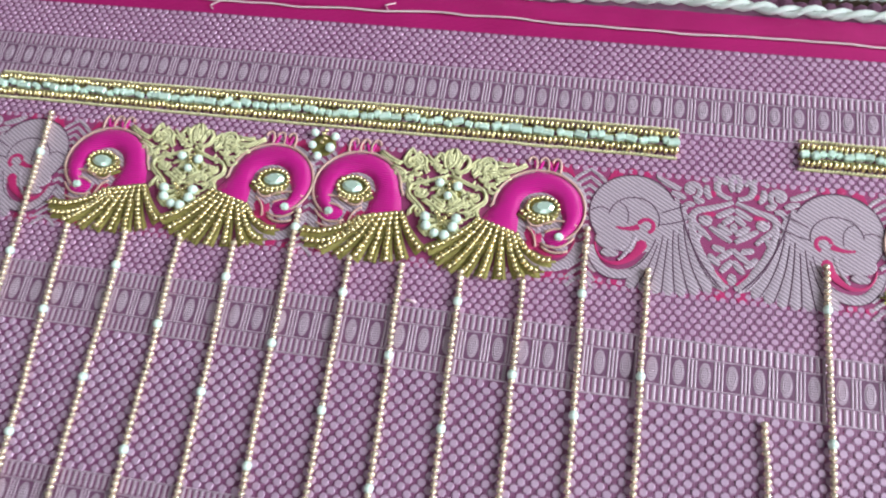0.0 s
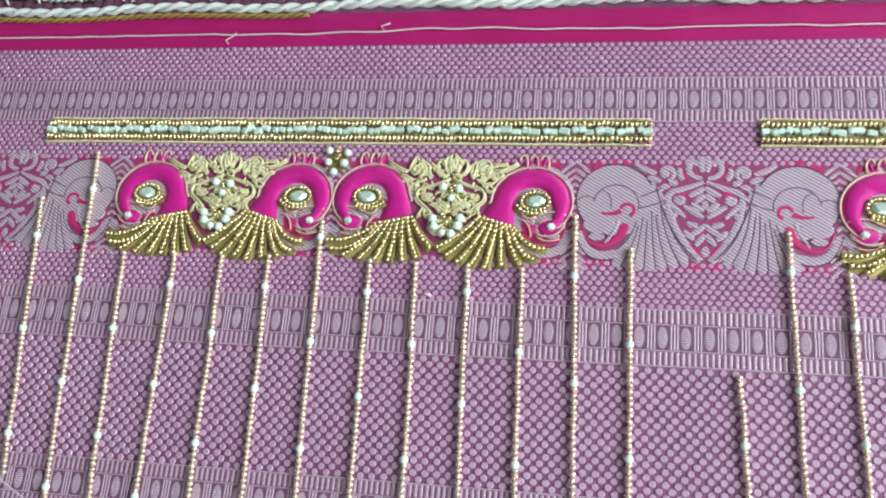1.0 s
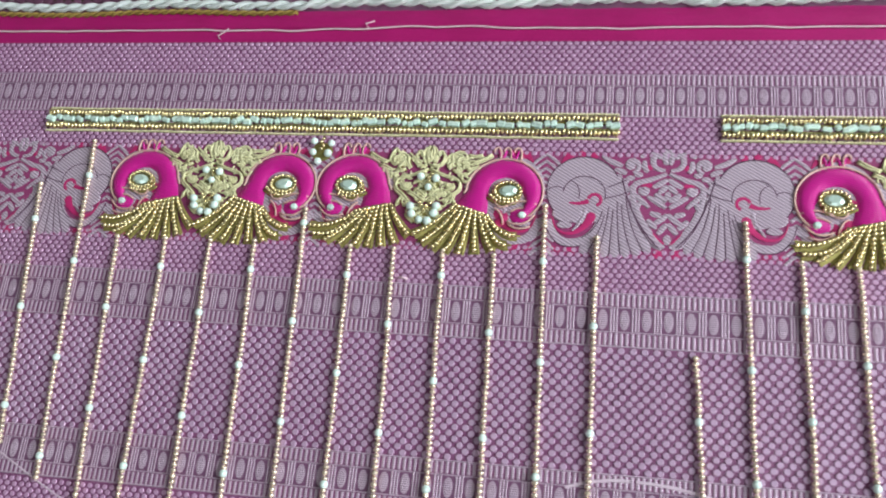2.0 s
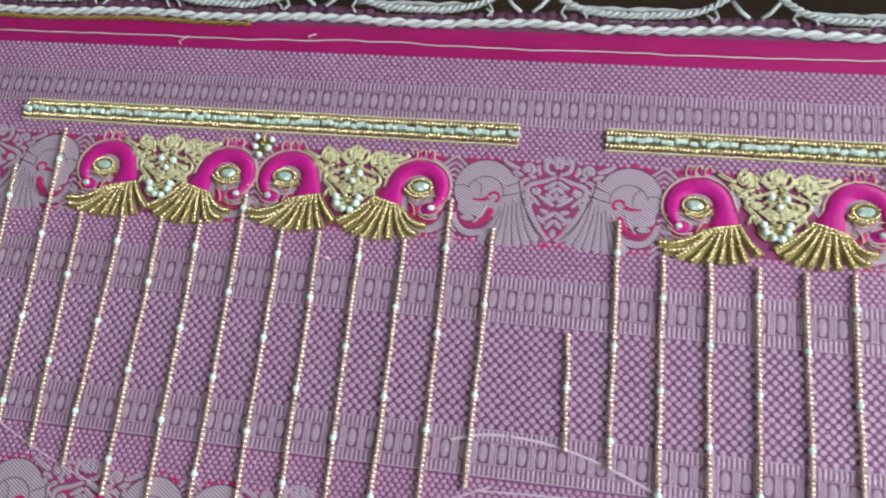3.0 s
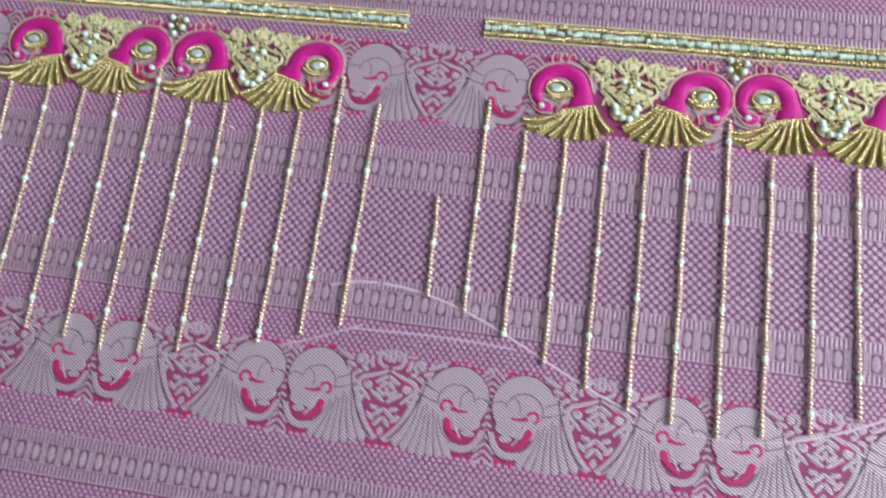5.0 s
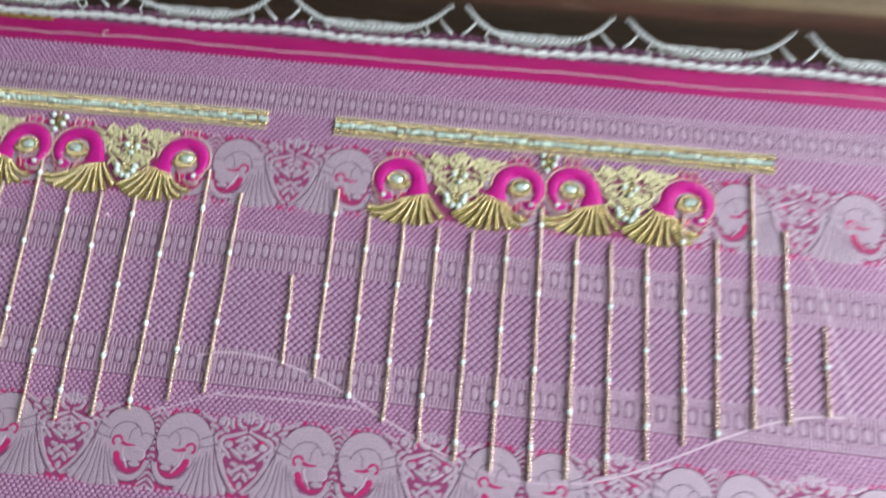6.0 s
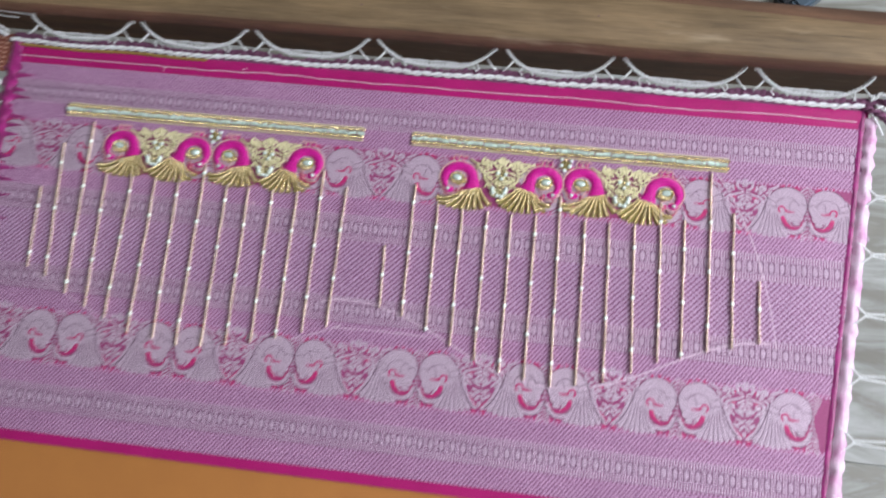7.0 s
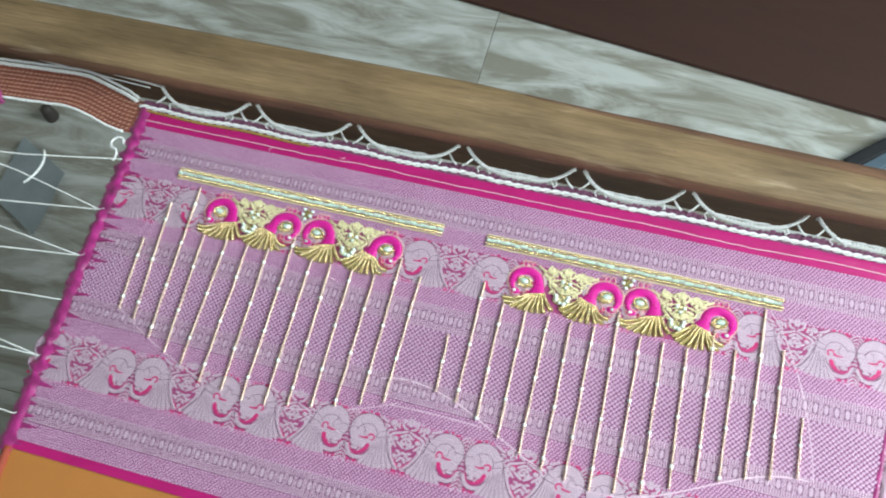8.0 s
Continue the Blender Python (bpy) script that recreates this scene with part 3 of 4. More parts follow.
def peacock_woven_meshes(mx):
    """Silver-lilac woven peacock about its eye: body disc, fan of tail feathers; crimson inlays; dark outlines."""
    sv, reds, lines, feathers = Shape(), [], [], []

    def body(pts):
        return [(0.02 + 0.92 * x, 0.05 + 0.91 * y) for x, y in pts]

    def red(kind, *given):
        s = Shape()
        {"dome": s.dome, "ribbon": s.ribbon, "pad": s.pad}[kind](*given)
        s.v = [(0.02 * mx + 0.92 * x, 0.05 + 0.91 * y, z) for x, y, z in s.v]
        reds.append(s.mesh("crimson_inlay", M_RED, False))

    def line(pts, w):
        s = Shape()
        s.ribbon(flip(pts, mx), w, 0.0275, 0.003)
        lines.append(s.mesh("dark_outline", M_LINE))

    sv.pad(flip(arc(-0.02, 0.02, 1.60, 1.60, 0, 352, 44), mx), 0.004, 0.022, 0.97)
    sv.pad(flip([(0.6, 0.6), (1.45, 0.85), (1.80, 0.52), (2.0, 0.02), (1.6, -0.5), (0.9, -0.7)], mx), 0.003, 0.0215, 0.96)
    for i in range(8):
        u = i / 7
        a = (0.80 + 1.12 * u, -0.80 + 0.82 * u)
        b = (0.62 + 1.55 * u, -1.85 + 0.45 * u)
        c = (0.02 + 3.05 * u, -2.62 - 0.16 * math.sin(math.pi * u) + 0.30 * u ** 3)
        fe = Shape()
        fe.ribbon(flip(bezier(a, b, c, 12), mx), lambda t: 0.18 + 0.27 * t if t < 0.93 else 0.16, 0.004 + 0.001 * (i % 2), 0.018)
        feathers.append(fe.mesh("tail_feather", M_SILVER))
        if i:
            line(bezier((a[0] - 0.08, a[1] - 0.06 - 0.25 * (i % 2)), (b[0] - 0.14, b[1]), (c[0] - 0.21, c[1] + 0.03), 12), 0.036)
    # scalloped breast band, face, chin and tongue over the crimson
    sv.ribbon(flip(bezier((-1.50, -1.45), (-1.15, -2.75), (-0.05, -2.40), 14) + bezier((0.05, -2.36), (0.75, -2.0), (0.98, -0.75), 10), mx), 0.38, 0.006, 0.018)
    red("ribbon", flip(bezier((-1.30, -1.30), (-1.15, -2.15), (-0.45, -2.05), 10) + bezier((-0.35, -2.02), (0.25, -1.75), (0.42, -1.05), 10), mx), lambda t: 0.07 + 0.38 * t * t if t < 0.97 else 0.2, 0.024, 0.008)
    sv.pad(flip(arc(-0.66, -1.12, 0.66, 0.42, 0, 345, 22), mx), 0.010, 0.040, 0.93)
    sv.pad(flip(arc(-0.75, -1.66, 0.34, 0.17, 0, 340, 14), mx), 0.010, 0.040, 0.9)
    sv.ribbon(flip(bezier((0.12, -0.88), (0.0, -1.45), (-0.40, -1.92), 8), mx), lambda t: 0.20 - 0.08 * t, 0.012, 0.032)
    red("ribbon", flip(bezier((-0.60, -0.60), (-0.15, -0.70), (0.22, -0.50), 8), mx), lambda t: 0.08 + 0.16 * t, 0.024, 0.008)
    red("ribbon", flip(arc(0.48, -0.45, 0.27, 0.27, -70, 170, 12), mx), 0.15, 0.024, 0.008)
    sv.dome(0.48 * mx, -0.45, 0.18, 0.18, 0.022, 0.02, 10)
    for x, y in ((-0.66, 1.62), (-0.15, 1.76), (0.40, 1.70)):
        red("dome", x * mx, y, 0.17, 0.17, 0.006, 0.012, 8)
    red("pad", flip([(-1.12, 1.22), (-0.70, 1.55), (-0.82, 1.85)], mx), 0.004, 0.014)
    for x in (-1.08, -0.45):
        red("pad", flip([(x - 0.2, -2.62), (x + 0.2, -2.74), (x + 0.18, -2.94), (x - 0.16, -2.86)], mx), 0.004, 0.014)
    for pts, w in ((arc(-0.02, 0.02, 1.60, 1.60, 25, 238, 40), 0.045), (arc(0.02, -0.20, 0.92, 0.88, 172, -15, 26), 0.042),
                   (bezier((-0.55, 0.42), (-0.10, 0.28), (-0.20, -0.42), 10), 0.036), (bezier((-1.56, -0.02), (-1.22, 0.28), (-0.88, 0.05), 8), 0.036),
                   (bezier((-1.20, -1.12), (-1.0, -0.74), (-0.62, -0.74), 8), 0.036), (bezier((1.0, 0.16), (1.4, 0.34), (1.82, 0.54), 8), 0.042),
                   (bezier((0.94, -0.34), (1.45, -0.26), (2.0, 0.02), 8), 0.042),
                   (bezier((-1.66, -1.35), (-1.30, -2.98), (-0.02, -2.60), 16), 0.042), (bezier((0.85, -0.95), (0.62, -1.9), (0.02, -2.22), 10), 0.036),
                   (bezier((-0.98, -1.52), (-0.70, -1.44), (-0.40, -1.56), 6), 0.034)):
        line(body(pts), w)
    line(bezier((1.52, 0.62), (1.90, -1.25), (2.98, -2.28), 16), 0.055)
    sv.v = [(0.02 * mx + 0.92 * x, 0.05 + 0.91 * y, z) for x, y, z in sv.v]
    return sv.mesh("woven_peacock", M_SILVER, False), reds, lines, feathers


def scroll_woven_meshes():
    reds, leaves = [], []

    def leaf(kind, *given):
        s = Shape()
        s.dome(*given) if kind else s.ribbon(*given)
        leaves.append(s.mesh("scroll_leaf", M_SILVER))

    for pts in scroll_strokes():
        for m in BOTH:
            leaf(0, flip(pts, m), lambda t: 0.09 + 0.15 * math.sin(math.pi * (0.12 + 0.76 * t)), 0.004, 0.018)
    for m in BOTH:
        leaf(0, flip(bezier((0.22, -2.38), (1.15, -1.80), (1.52, -0.35), 12), m), 0.13, 0.004, 0.018)
        leaf(0, flip(bezier((1.60, 0.18), (1.48, -0.05), (1.40, 0.30), 8), m), 0.15, 0.004, 0.018)
        for x, y, r in ((1.42, 1.20, 0.13), (1.62, 0.52, 0.12), (0.92, 0.12, 0.13), (0.62, 1.72, 0.10), (1.02, 1.62, 0.10), (1.9, 0.72, 0.10)):
            leaf(1, x * m, y, r, r, 0.004, 0.02, 8)
        for kind, given in ((0, (flip(bezier((0.12, -2.12), (0.62, -1.92), (0.92, -1.20), 8), m), lambda t: 0.24 * math.sin(math.pi * (0.15 + 0.8 * t)), 0.005, 0.008)),
                            (1, (0.34 * m, -2.55, 0.20, 0.20, 0.006, 0.012, 6)), (1, (0.80 * m, 0.34, 0.24, 0.10, 0.004, 0.01, 6)), (1, (0.72 * m, 1.12, 0.13, 0.13, 0.004, 0.01, 6))):
            s = Shape()
            s.dome(*given) if kind else s.ribbon(*given)
            reds.append(s.mesh("crimson_inlay", M_RED))
    leaf(1, 0, -1.95, 0.16, 0.22, 0.004, 0.02, 8)
    leaf(1, 0, -0.08, 0.13, 0.18, 0.004, 0.02, 8)
    return leaves, reds


def chevron_mesh():
    """Stack of woven chevrons between two birds that stand back to back."""
    out = []
    for i in range(14):
        y = 1.62 - 0.31 * i
        w = (0.62, 0.56, 0.46, 0.34, 0.24, 0.13, 0.10, 0.12, 0.20, 0.32, 0.42, 0.48, 0.50, 0.46)[i]
        sv = Shape()
        sv.ribbon([(-w, y - w * 0.85), (-w * 0.5, y - w * 0.36), (0, y), (w * 0.5, y - w * 0.36), (w, y - w * 0.85)], 0.14, 0.004, 0.016)
        out.append(sv.mesh("woven_chevron", M_SILVER))
    return out


Q = 9.64
A_MESH, B_MESH, S_MESH, C_MESH = peacock_woven_meshes(1), peacock_woven_meshes(-1), scroll_woven_meshes(), chevron_mesh()


def covered(x, y):
    """Where the needlework lies over the woven figures."""
    return y == 0 and (-1.5 < x < 18 or 27 < x < 47.5)


def woven_row(y, x_first, count, q, lo, hi):
    for k in range(count):
        x = x_first + q * k
        for meshes, dx in ((A_MESH, 0.0), (B_MESH, 6.62 / 9.64 * q)):
            if lo < x + dx < hi:
                ob = at_pose(part("woven_peacock", meshes[0], None, cloth), x + dx, y, 0.012)
                for me in meshes[1]:
                    part("crimson_inlay", me, None, ob)
                if covered(x + dx, y):
                    continue
                for me in meshes[2]:
                    part("dark_outline", me, None, ob)
                for me in meshes[3]:
                    part("tail_feather", me, None, ob)
        if lo < x + 3.25 < hi and not covered(x + 3.25, y):
            ob = at_pose(part("woven_scroll", S_MESH[0][0], None, cloth), x + 3.31 / 9.64 * q, y, 0.012)
            for me in S_MESH[0][1:]:
                part("scroll_leaf", me, None, ob)
            for me in S_MESH[1]:
                part("crimson_inlay", me, None, ob)
        if lo < x + 8.0 < hi + 0.8:
            ob = at_pose(part("woven_chevron", C_MESH[0], None, cloth), x + 8.1 / 9.64 * q, y, 0.012)
            for me in C_MESH[1:]:
                part("chevron", me, None, ob)


woven_row(0.0, -2 * Q, 9, Q, -10.2, 58.6)
woven_row(-16.15, 29.2 - 4 * 9.74, 9, 9.74, -9.9, 57.6)


# hems, selvage, running stitch, chalk lines
def crumple(name, path, width, mat, label, height=0.25, tuft=0.0, seed=1):
    """A gathered strip of cloth along a path: folds across, uneven rim."""
    s, cols = Shape(), 7
    for i, (x, y) in enumerate(path):
        x0, y0 = path[max(i - 1, 0)]
        x1, y1 = path[min(i + 1, len(path) - 1)]
        d = math.hypot(x1 - x0, y1 - y0)
        ux, uy = -(y1 - y0) / d, (x1 - x0) / d
        for j in range(cols):
            t = j / (cols - 1) - 0.5
            f = noise.noise((i * 0.30, t * 2, seed)) + 0.5 * noise.noise((i * 0.9, t * 3, seed + 5))
            w = width * (1 + tuft * noise.noise((i * 0.35, seed, 2)))
            s.v.append((x + ux * w * t, y + uy * w * t, 0.03 + height * (math.cos(t * math.pi) * 0.7 + 0.45 * f * math.cos(t * math.pi))))
    for i in range(len(path) - 1):
        for j in range(cols - 1):
            a = i * cols + j
            s.f.append((a, a + 1, a + cols + 1, a + cols))
    return part(name, s, mat, cloth, label)


crumple("left_hem", [(edge_left(y) - 0.1, y) for y in (8.9 - 0.25 * i for i in range(138))], 1.25, M_HEM, "crumpled dark magenta hem", 0.34, 0.9, 3)
# thin dark strip drawn for the shadow along the selvage's inner side
crumple("right_hem_shade", [(edge_right(y) - 0.45, y) for y in (8.9 - 0.25 * i for i in range(138))], 0.4, M_HEM, "dark magenta hem strip standing in for shade inside the selvage", 0.06, 0.6, 7)
crumple("selvage", [(edge_right(y) + 0.25, y) for y in (8.0 - 0.25 * i for i in range(140))], 0.95, M_SELV, "pale lilac pink folded selvage strip", 0.34, 0.5, 11)
crumple("folded_edge", [(60.4 - 0.3 * i, 8.22 + 0.06 * noise.noise((i * 0.2, 0, 3))) for i in range(238)], 0.95, M_PLAIN, "folded magenta silk edge", 0.07, 0.2, 15)
tufts = Shape()
for i in range(34):
    y = 6.5 - 0.93 * i + random.uniform(-0.3, 0.3)
    tufts.pad([(edge_left(y) + 0.2, y + 0.35), (edge_left(y) + random.uniform(0.6, 2.6), y + random.uniform(-0.15, 0.25)), (edge_left(y) + 0.2, y - 0.3)], 0.01, 0.05)
part("pulled_fold", tufts, M_HEM, cloth)

run = Shape()
run.tube([(x, 7.62 + 0.16 * noise.noise((x * 0.12, 0, 4)) + 0.07 * noise.noise((x * 0.6, 0, 6)), 0.075 + 0.05 * noise.noise((x * 0.9, 2, 6))) for x in (X0 + 0.45 * i for i in range(160))], 0.042, 5)
run.tube([(2.6, 7.7, 0.06), (2.4, 7.45, 0.10), (2.15, 7.3, 0.08), (2.3, 7.15, 0.05)], 0.03, 5)
run.tube([(9.4, 7.62, 0.06), (9.2, 7.85, 0.14), (9.6, 8.0, 0.12)], 0.03, 5)
part("running_stitch", run, M_THREAD, cloth, "pale loose running stitch thread")
stub = Shape()
stub.tube([(12.15, -3.98, 0.05), (12.3, -4.0, 0.10), (12.5, -4.02, 0.05)], 0.05, 5)
part("thread_end", stub, M_THREAD, cloth)


def sleeve_curve(x):
    """Lower sleeve outline: two hanging curves that meet in a soft point."""
    if x < 21.6:
        return -16.25 + (2.75 * ((x - 8.6) / 12.1) ** 2 if x > 8.6 else 5.05 * ((8.6 - x) / 13.9) ** 1.6)
    u = min(1.0, abs(x - 38.0) / (16.4 if x < 38.0 else 15.6))
    return -16.25 + 5.05 * (0.5 - 0.5 * math.cos(math.pi * u)) ** 1.05


chalk = Shape()
chalk.ribbon([(x, sleeve_curve(x)) for x in (21.7 + 0.3 * i for i in range(108))], 0.12, 0.024, 0.012)
chalk.ribbon([(x, sleeve_curve(x)) for x in (-5.8 + 0.3 * i for i in range(91))], 0.07, 0.024, 0.008)
chalk.ribbon(bezier((20.6, -13.55), (24.5, -13.3), (28.4, -13.5), 12), 0.08, 0.024, 0.008)
chalk.ribbon(bezier((19.2, -11.6), (20.4, -11.15), (21.5, -11.2), 8), 0.12, 0.024, 0.010)
chalk.ribbon(bezier((49.3, 2.2), (53.1, -3.0), (54.2, -11.6), 16), 0.10, 0.024, 0.008)
part("chalk_outline", chalk, M_CHALK, cloth, "faint chalked sleeve outline")

# orange panel of the same length of cloth
orange = thing("orange_cloth", "plain orange cotton cloth below the brocade", "cloth", (0, 0, FZ))
s = Shape()
for i in range(61):
    x = -9.2 + 70 * i / 60
    for y, z in ((-24.9, -0.12), (-30, -0.15), (-40, -0.18), (-47.5, -0.15), (-52.3, -0.6), (-52.4, -4.5)):
        s.v.append((x + (0.3 * noise.noise((0, y * 0.2, 2)) if i == 0 else 0), y, z + 0.06 * noise.noise((x * 0.1, y * 0.1, 8))))
for i in range(60):
    for j in range(5):
        a = i * 6 + j
        s.f.append((a, a + 1, a + 7, a + 6))
part("panel", s, M_ORANGE, orange)
s = Shape()
s.tube([(-9.3 + 0.25 * noise.noise((0, y * 0.3, 5)), y, -0.02) for y in (-24.9 - 0.6 * i for i in range(38))], 0.38, 8)
part("rolled_edge", s, material("rust_red_edge", (0.34, 0.06, 0.03), None, 0.8, 0, 60, 900, 0.6, 0.4), orange, "rust red rolled edge")

# ---------------------------------------------------------------- webbing, ropes and lacing
PEAKS = [-10.95, -0.75, 9.55, 20.25, 31.15, 40.9, 51.55, 61.6]
tape = thing("webbing_tape", "rust and plum woven webbing tape along the cloth edge", "webbing", (0, 0, FZ))


def tape_mid(x):
    """Middle of the wide tape beyond the cloth's corner: rises from the corner, then runs level."""
    u = max(0.0, min(1.0, (-12.3 - x) / 7.5))
    return 7.75 + 1.45 * (3 * u * u - 2 * u ** 3) - 0.07 * max(0.0, -20 - x)


def dip(x):
    """Sag of the edge between lacing points."""
    for a, b in zip(PEAKS, PEAKS[1:]):
        if a <= x < b:
            return 0.28 * math.cos(2 * math.pi * (x - a) / (b - a))
    return 0.28


s = Shape()
xs = [-12.0 + 0.5 * i for i in range(150)]
for x in xs:
    for t, z in ((8.55, 0.03), (8.8, 0.10), (9.35 + dip(x) * 0.5, 0.10), (9.55 + dip(x), 0.04)):
        s.v.append((x, t, z))
for i in range(len(xs) - 1):
    for j in range(3):
        a = i * 4 + j
        s.f.append((a, a + 1, a + 5, a + 4))
part("plum_tape", s, M_PURPLE, tape, "dark plum tape")
s = Shape()
xs = [-46 + 0.5 * i for i in range(69)]
for x in xs:
    for j in range(9):
        t = j / 8 - 0.5
        s.v.append((x, tape_mid(x) + 3.7 * t, 0.06 + 0.06 * noise.noise((x * 0.4, j, 3))))
for i in range(len(xs) - 1):
    for j in range(8):
        a = i * 9 + j
        s.f.append((a, a + 1, a + 10, a + 9))
part("rust_tape", s, M_RUST, tape, "wide rust red tape with rows of stitches")
for j in range(7):
    s = Shape()
    t = (j + 0.9) / 8 - 0.5
    x = -45.5
    while x < -12.4:
        s.dome(x, tape_mid(x) + 3.7 * t, 0.23, 0.085, 0.11, 0.08, 7, 0.35)
        x += 0.50
    part("stitch_line", s, M_STITCH, tape, "line of small peach stitches", kind="stuff")
s = Shape()
x = -11.8
while x < 60.5:
    s.dome(x, 9.36 + dip(x) * 0.6 + random.uniform(-0.12, 0.12), random.uniform(0.26, 0.36), 0.24, 0.09, random.uniform(0.12, 0.24), 7, random.uniform(0.3, 0.9))
    x += 0.52
part("plum_stitches", s, M_PURPLE, tape, kind="stuff")

chain = thing("white_chain_cord", "white cotton chain cord stitched along the webbing", "cord", (0, 0, FZ))
s = Shape()
s.twist([(x, 8.88 + 0.35 * dip(x) + 0.13 * noise.noise((x * 0.9, 1, 1)), 0.22 + 0.06 * noise.noise((x * 1.3, 4, 1))) for x in (-12.2 + 0.5 * i for i in range(147))], 0.225, 1.75, 2, 6)
part("laid_cord", s, M_ROPE, chain)
for off, r in ((1.95, 0.21), (2.45, 0.15), (-1.95, 0.15)):
    s = Shape()
    s.twist([(x, tape_mid(x) + off * (1 if x < -14 or off < 0 else 1 - 0.25 * (x + 14) / 2) + 0.06 * noise.noise((x, off, 1)), 0.24) for x in (-46 + 0.5 * i for i in range(68))], r, 1.0, 2, 6)
    part("laid_cord", s, M_ROPE, chain)
mustard = thing("mustard_cord", "mustard gold cord stitched below the white chain", "cord", (0, 0, FZ))
s = Shape()
s.twist([(x, 8.52 + 0.25 * dip(x), 0.14) for x in (-11.5 + 0.5 * i for i in range(36))], 0.13, 0.9, 2, 6)
part("laid_cord", s, M_GOLDCORD, mustard)

for k, (a, b) in enumerate(zip(PEAKS, PEAKS[1:])):
    lace = thing("lacing_rope", "white cotton lacing rope looped from webbing to beam", "rope", (0, 0, FZ), "lacing ropes")
    s, n = Shape(), 26
    pts = []
    for i in range(n + 1):
        t = i / n
        e = abs(2 * t - 1)
        pts.append((a + 0.45 + (b - a - 0.9) * t, 9.62 + 1.6 * e ** 3.0 + 0.08 * noise.noise((t * 6, k, 2)), 0.22 + 0.75 * e ** 4))
    s.twist(pts, 0.18, 0.7, 2, 5)
    s.tube([pts[0], (a + 0.43, 11.40, 0.45)], 0.14, 6)
    s.tube([pts[-1], (b - 0.43, 11.40, 0.45)], 0.14, 6)
    part("rope", s, M_ROPE, lace)
    s = Shape()
    s.twist([(a + 1.9 + (b - a - 3.8) * i / 12, 10.05 + 0.10 * noise.noise((i * 0.5, k, 8)), 0.10) for i in range(13)], 0.14, 2.6, 2, 6)
    part("strand", s, M_ROPE, lace, "loose white strand lying along the sag")
    ties = []
    for x, side in ((a + 1.0, 1), (b - 1.0, -1)):
        ties.append([(x + side * 0.10, 10.45, 0.45), (x - side * 0.30, 9.95, 0.35), (x - side * 0.72, 9.62, 0.28)])
        ties.append([(x + side * 0.9, 10.0, 0.35), (x + side * 0.70, 9.65, 0.25), (x + side * 0.95, 9.3, 0.28)])
    for j in range(3):
        x = a + 2.6 + (b - a - 5.2) * j / 2 + random.uniform(-0.8, 0.8)
        ties.append([(x, 9.72, 0.30), (x + 0.22, 9.55, 0.30), (x + 0.3, 9.35, 0.27)])
    for j, pts in enumerate(ties):
        s = Shape()
        s.tube(pts, 0.10 if j in (0, 2) else 0.06, 5)
        part("tie", s, M_ROPE, lace)

# loose strands lying between the tape and the beam further along
strand = thing("white_strand", "white cotton strands running along the beam", "rope", (0, 0, FZ))
s = Shape()
s.tube([(x, 11.55 + 0.062 * (-11.5 - x) + 0.1 * noise.noise((x * 0.2, 0, 1)), 0.35) for x in (-46 + 1.0 * i for i in range(36))], 0.12, 6)
s.tube([(x, 11.1 + 0.052 * (-11.5 - x), 0.3) for x in (-46 + 1.0 * i for i in range(35))], 0.07, 6)
part("strand", s, M_ROPE, strand)

# side lacing: strings from the hems to the side rails
LEFT = ((2.9, 1.2), (-2.6, -0.2), (-2.6, -3.9), (-7.4, -6.1), (-7.4, -8.6), (-11.8, -12.6), (-17.1, -15.6), (-17.1, -17.2), (-22.3, -22.0))
for y0, y1 in LEFT:
    st = thing("side_string", "taut white cotton string from hem to side rail", "string", (0, 0, FZ), "side strings")
    s = Shape()
    x0 = edge_left(y0) - 0.5
    yy = y1 + (y1 - y0) * 3.2
    s.twist([(x0 + 0.5, y0 + 0.25, 0.2), (x0, y0, 0.15), (x0 - 10, y1 + (y0 - y1) * 0.1, -0.2), (-81, yy, -1.2)], 0.075, 0.5, 2, 5)
    part("string", s, M_ROPE, st)
for k in range(7):
    y = 1.3 - 4.75 * k
    st = thing("side_string", "white cotton string looped through the pale selvage", "string", (0, 0, FZ), "side strings")
    s = Shape()
    x0 = edge_right(y) + 0.9
    for dy in (0.9, -0.9):
        s.twist([(x0 - 0.7, y + dy, 0.2), (x0 + 0.3, y + dy * 0.1, 0.1), (x0 + 6, y + dy * 0.5, -0.2), (125, y + dy * 1.3, -1.2)], 0.09, 0.5, 2, 5)
    part("string", s, M_ROPE, st)
loop = thing("hanging_thread", "bent white thread caught between two side strings", "thread", (0, 0, FZ))
s = Shape()
s.tube(lift(bezier((-19.6, 2.2), (-18.4, 0.6), (-19.9, -1.6), 10), 0.0), 0.10, 6)
part("thread", s, M_ROPE, loop)
loop = thing("hanging_thread", "curled white thread end at the hem corner", "thread", (0, 0, FZ))
s = Shape()
s.tube(lift(spiral(-12.6, 4.6, 0.5, 0.75, 0, 250, 14) + bezier((-12.8, 4.0), (-12.0, 3.6), (-12.3, 2.6), 6), 0.12), 0.10, 6)
part("thread", s, M_ROPE, loop)
knotty = thing("corner_knot", "dark knotted rope end at the webbing corner", "knot", (0, 0, FZ))
s = Shape()
s.twist([(61.0, 9.6, 0.2), (61.8, 10.0, 0.5), (62.6, 9.5, 0.6), (62.2, 8.7, 0.4), (61.3, 9.0, 0.3)], 0.22, 0.9, 2, 6)
part("rope", s, M_ROPE, knotty)
s = Shape()
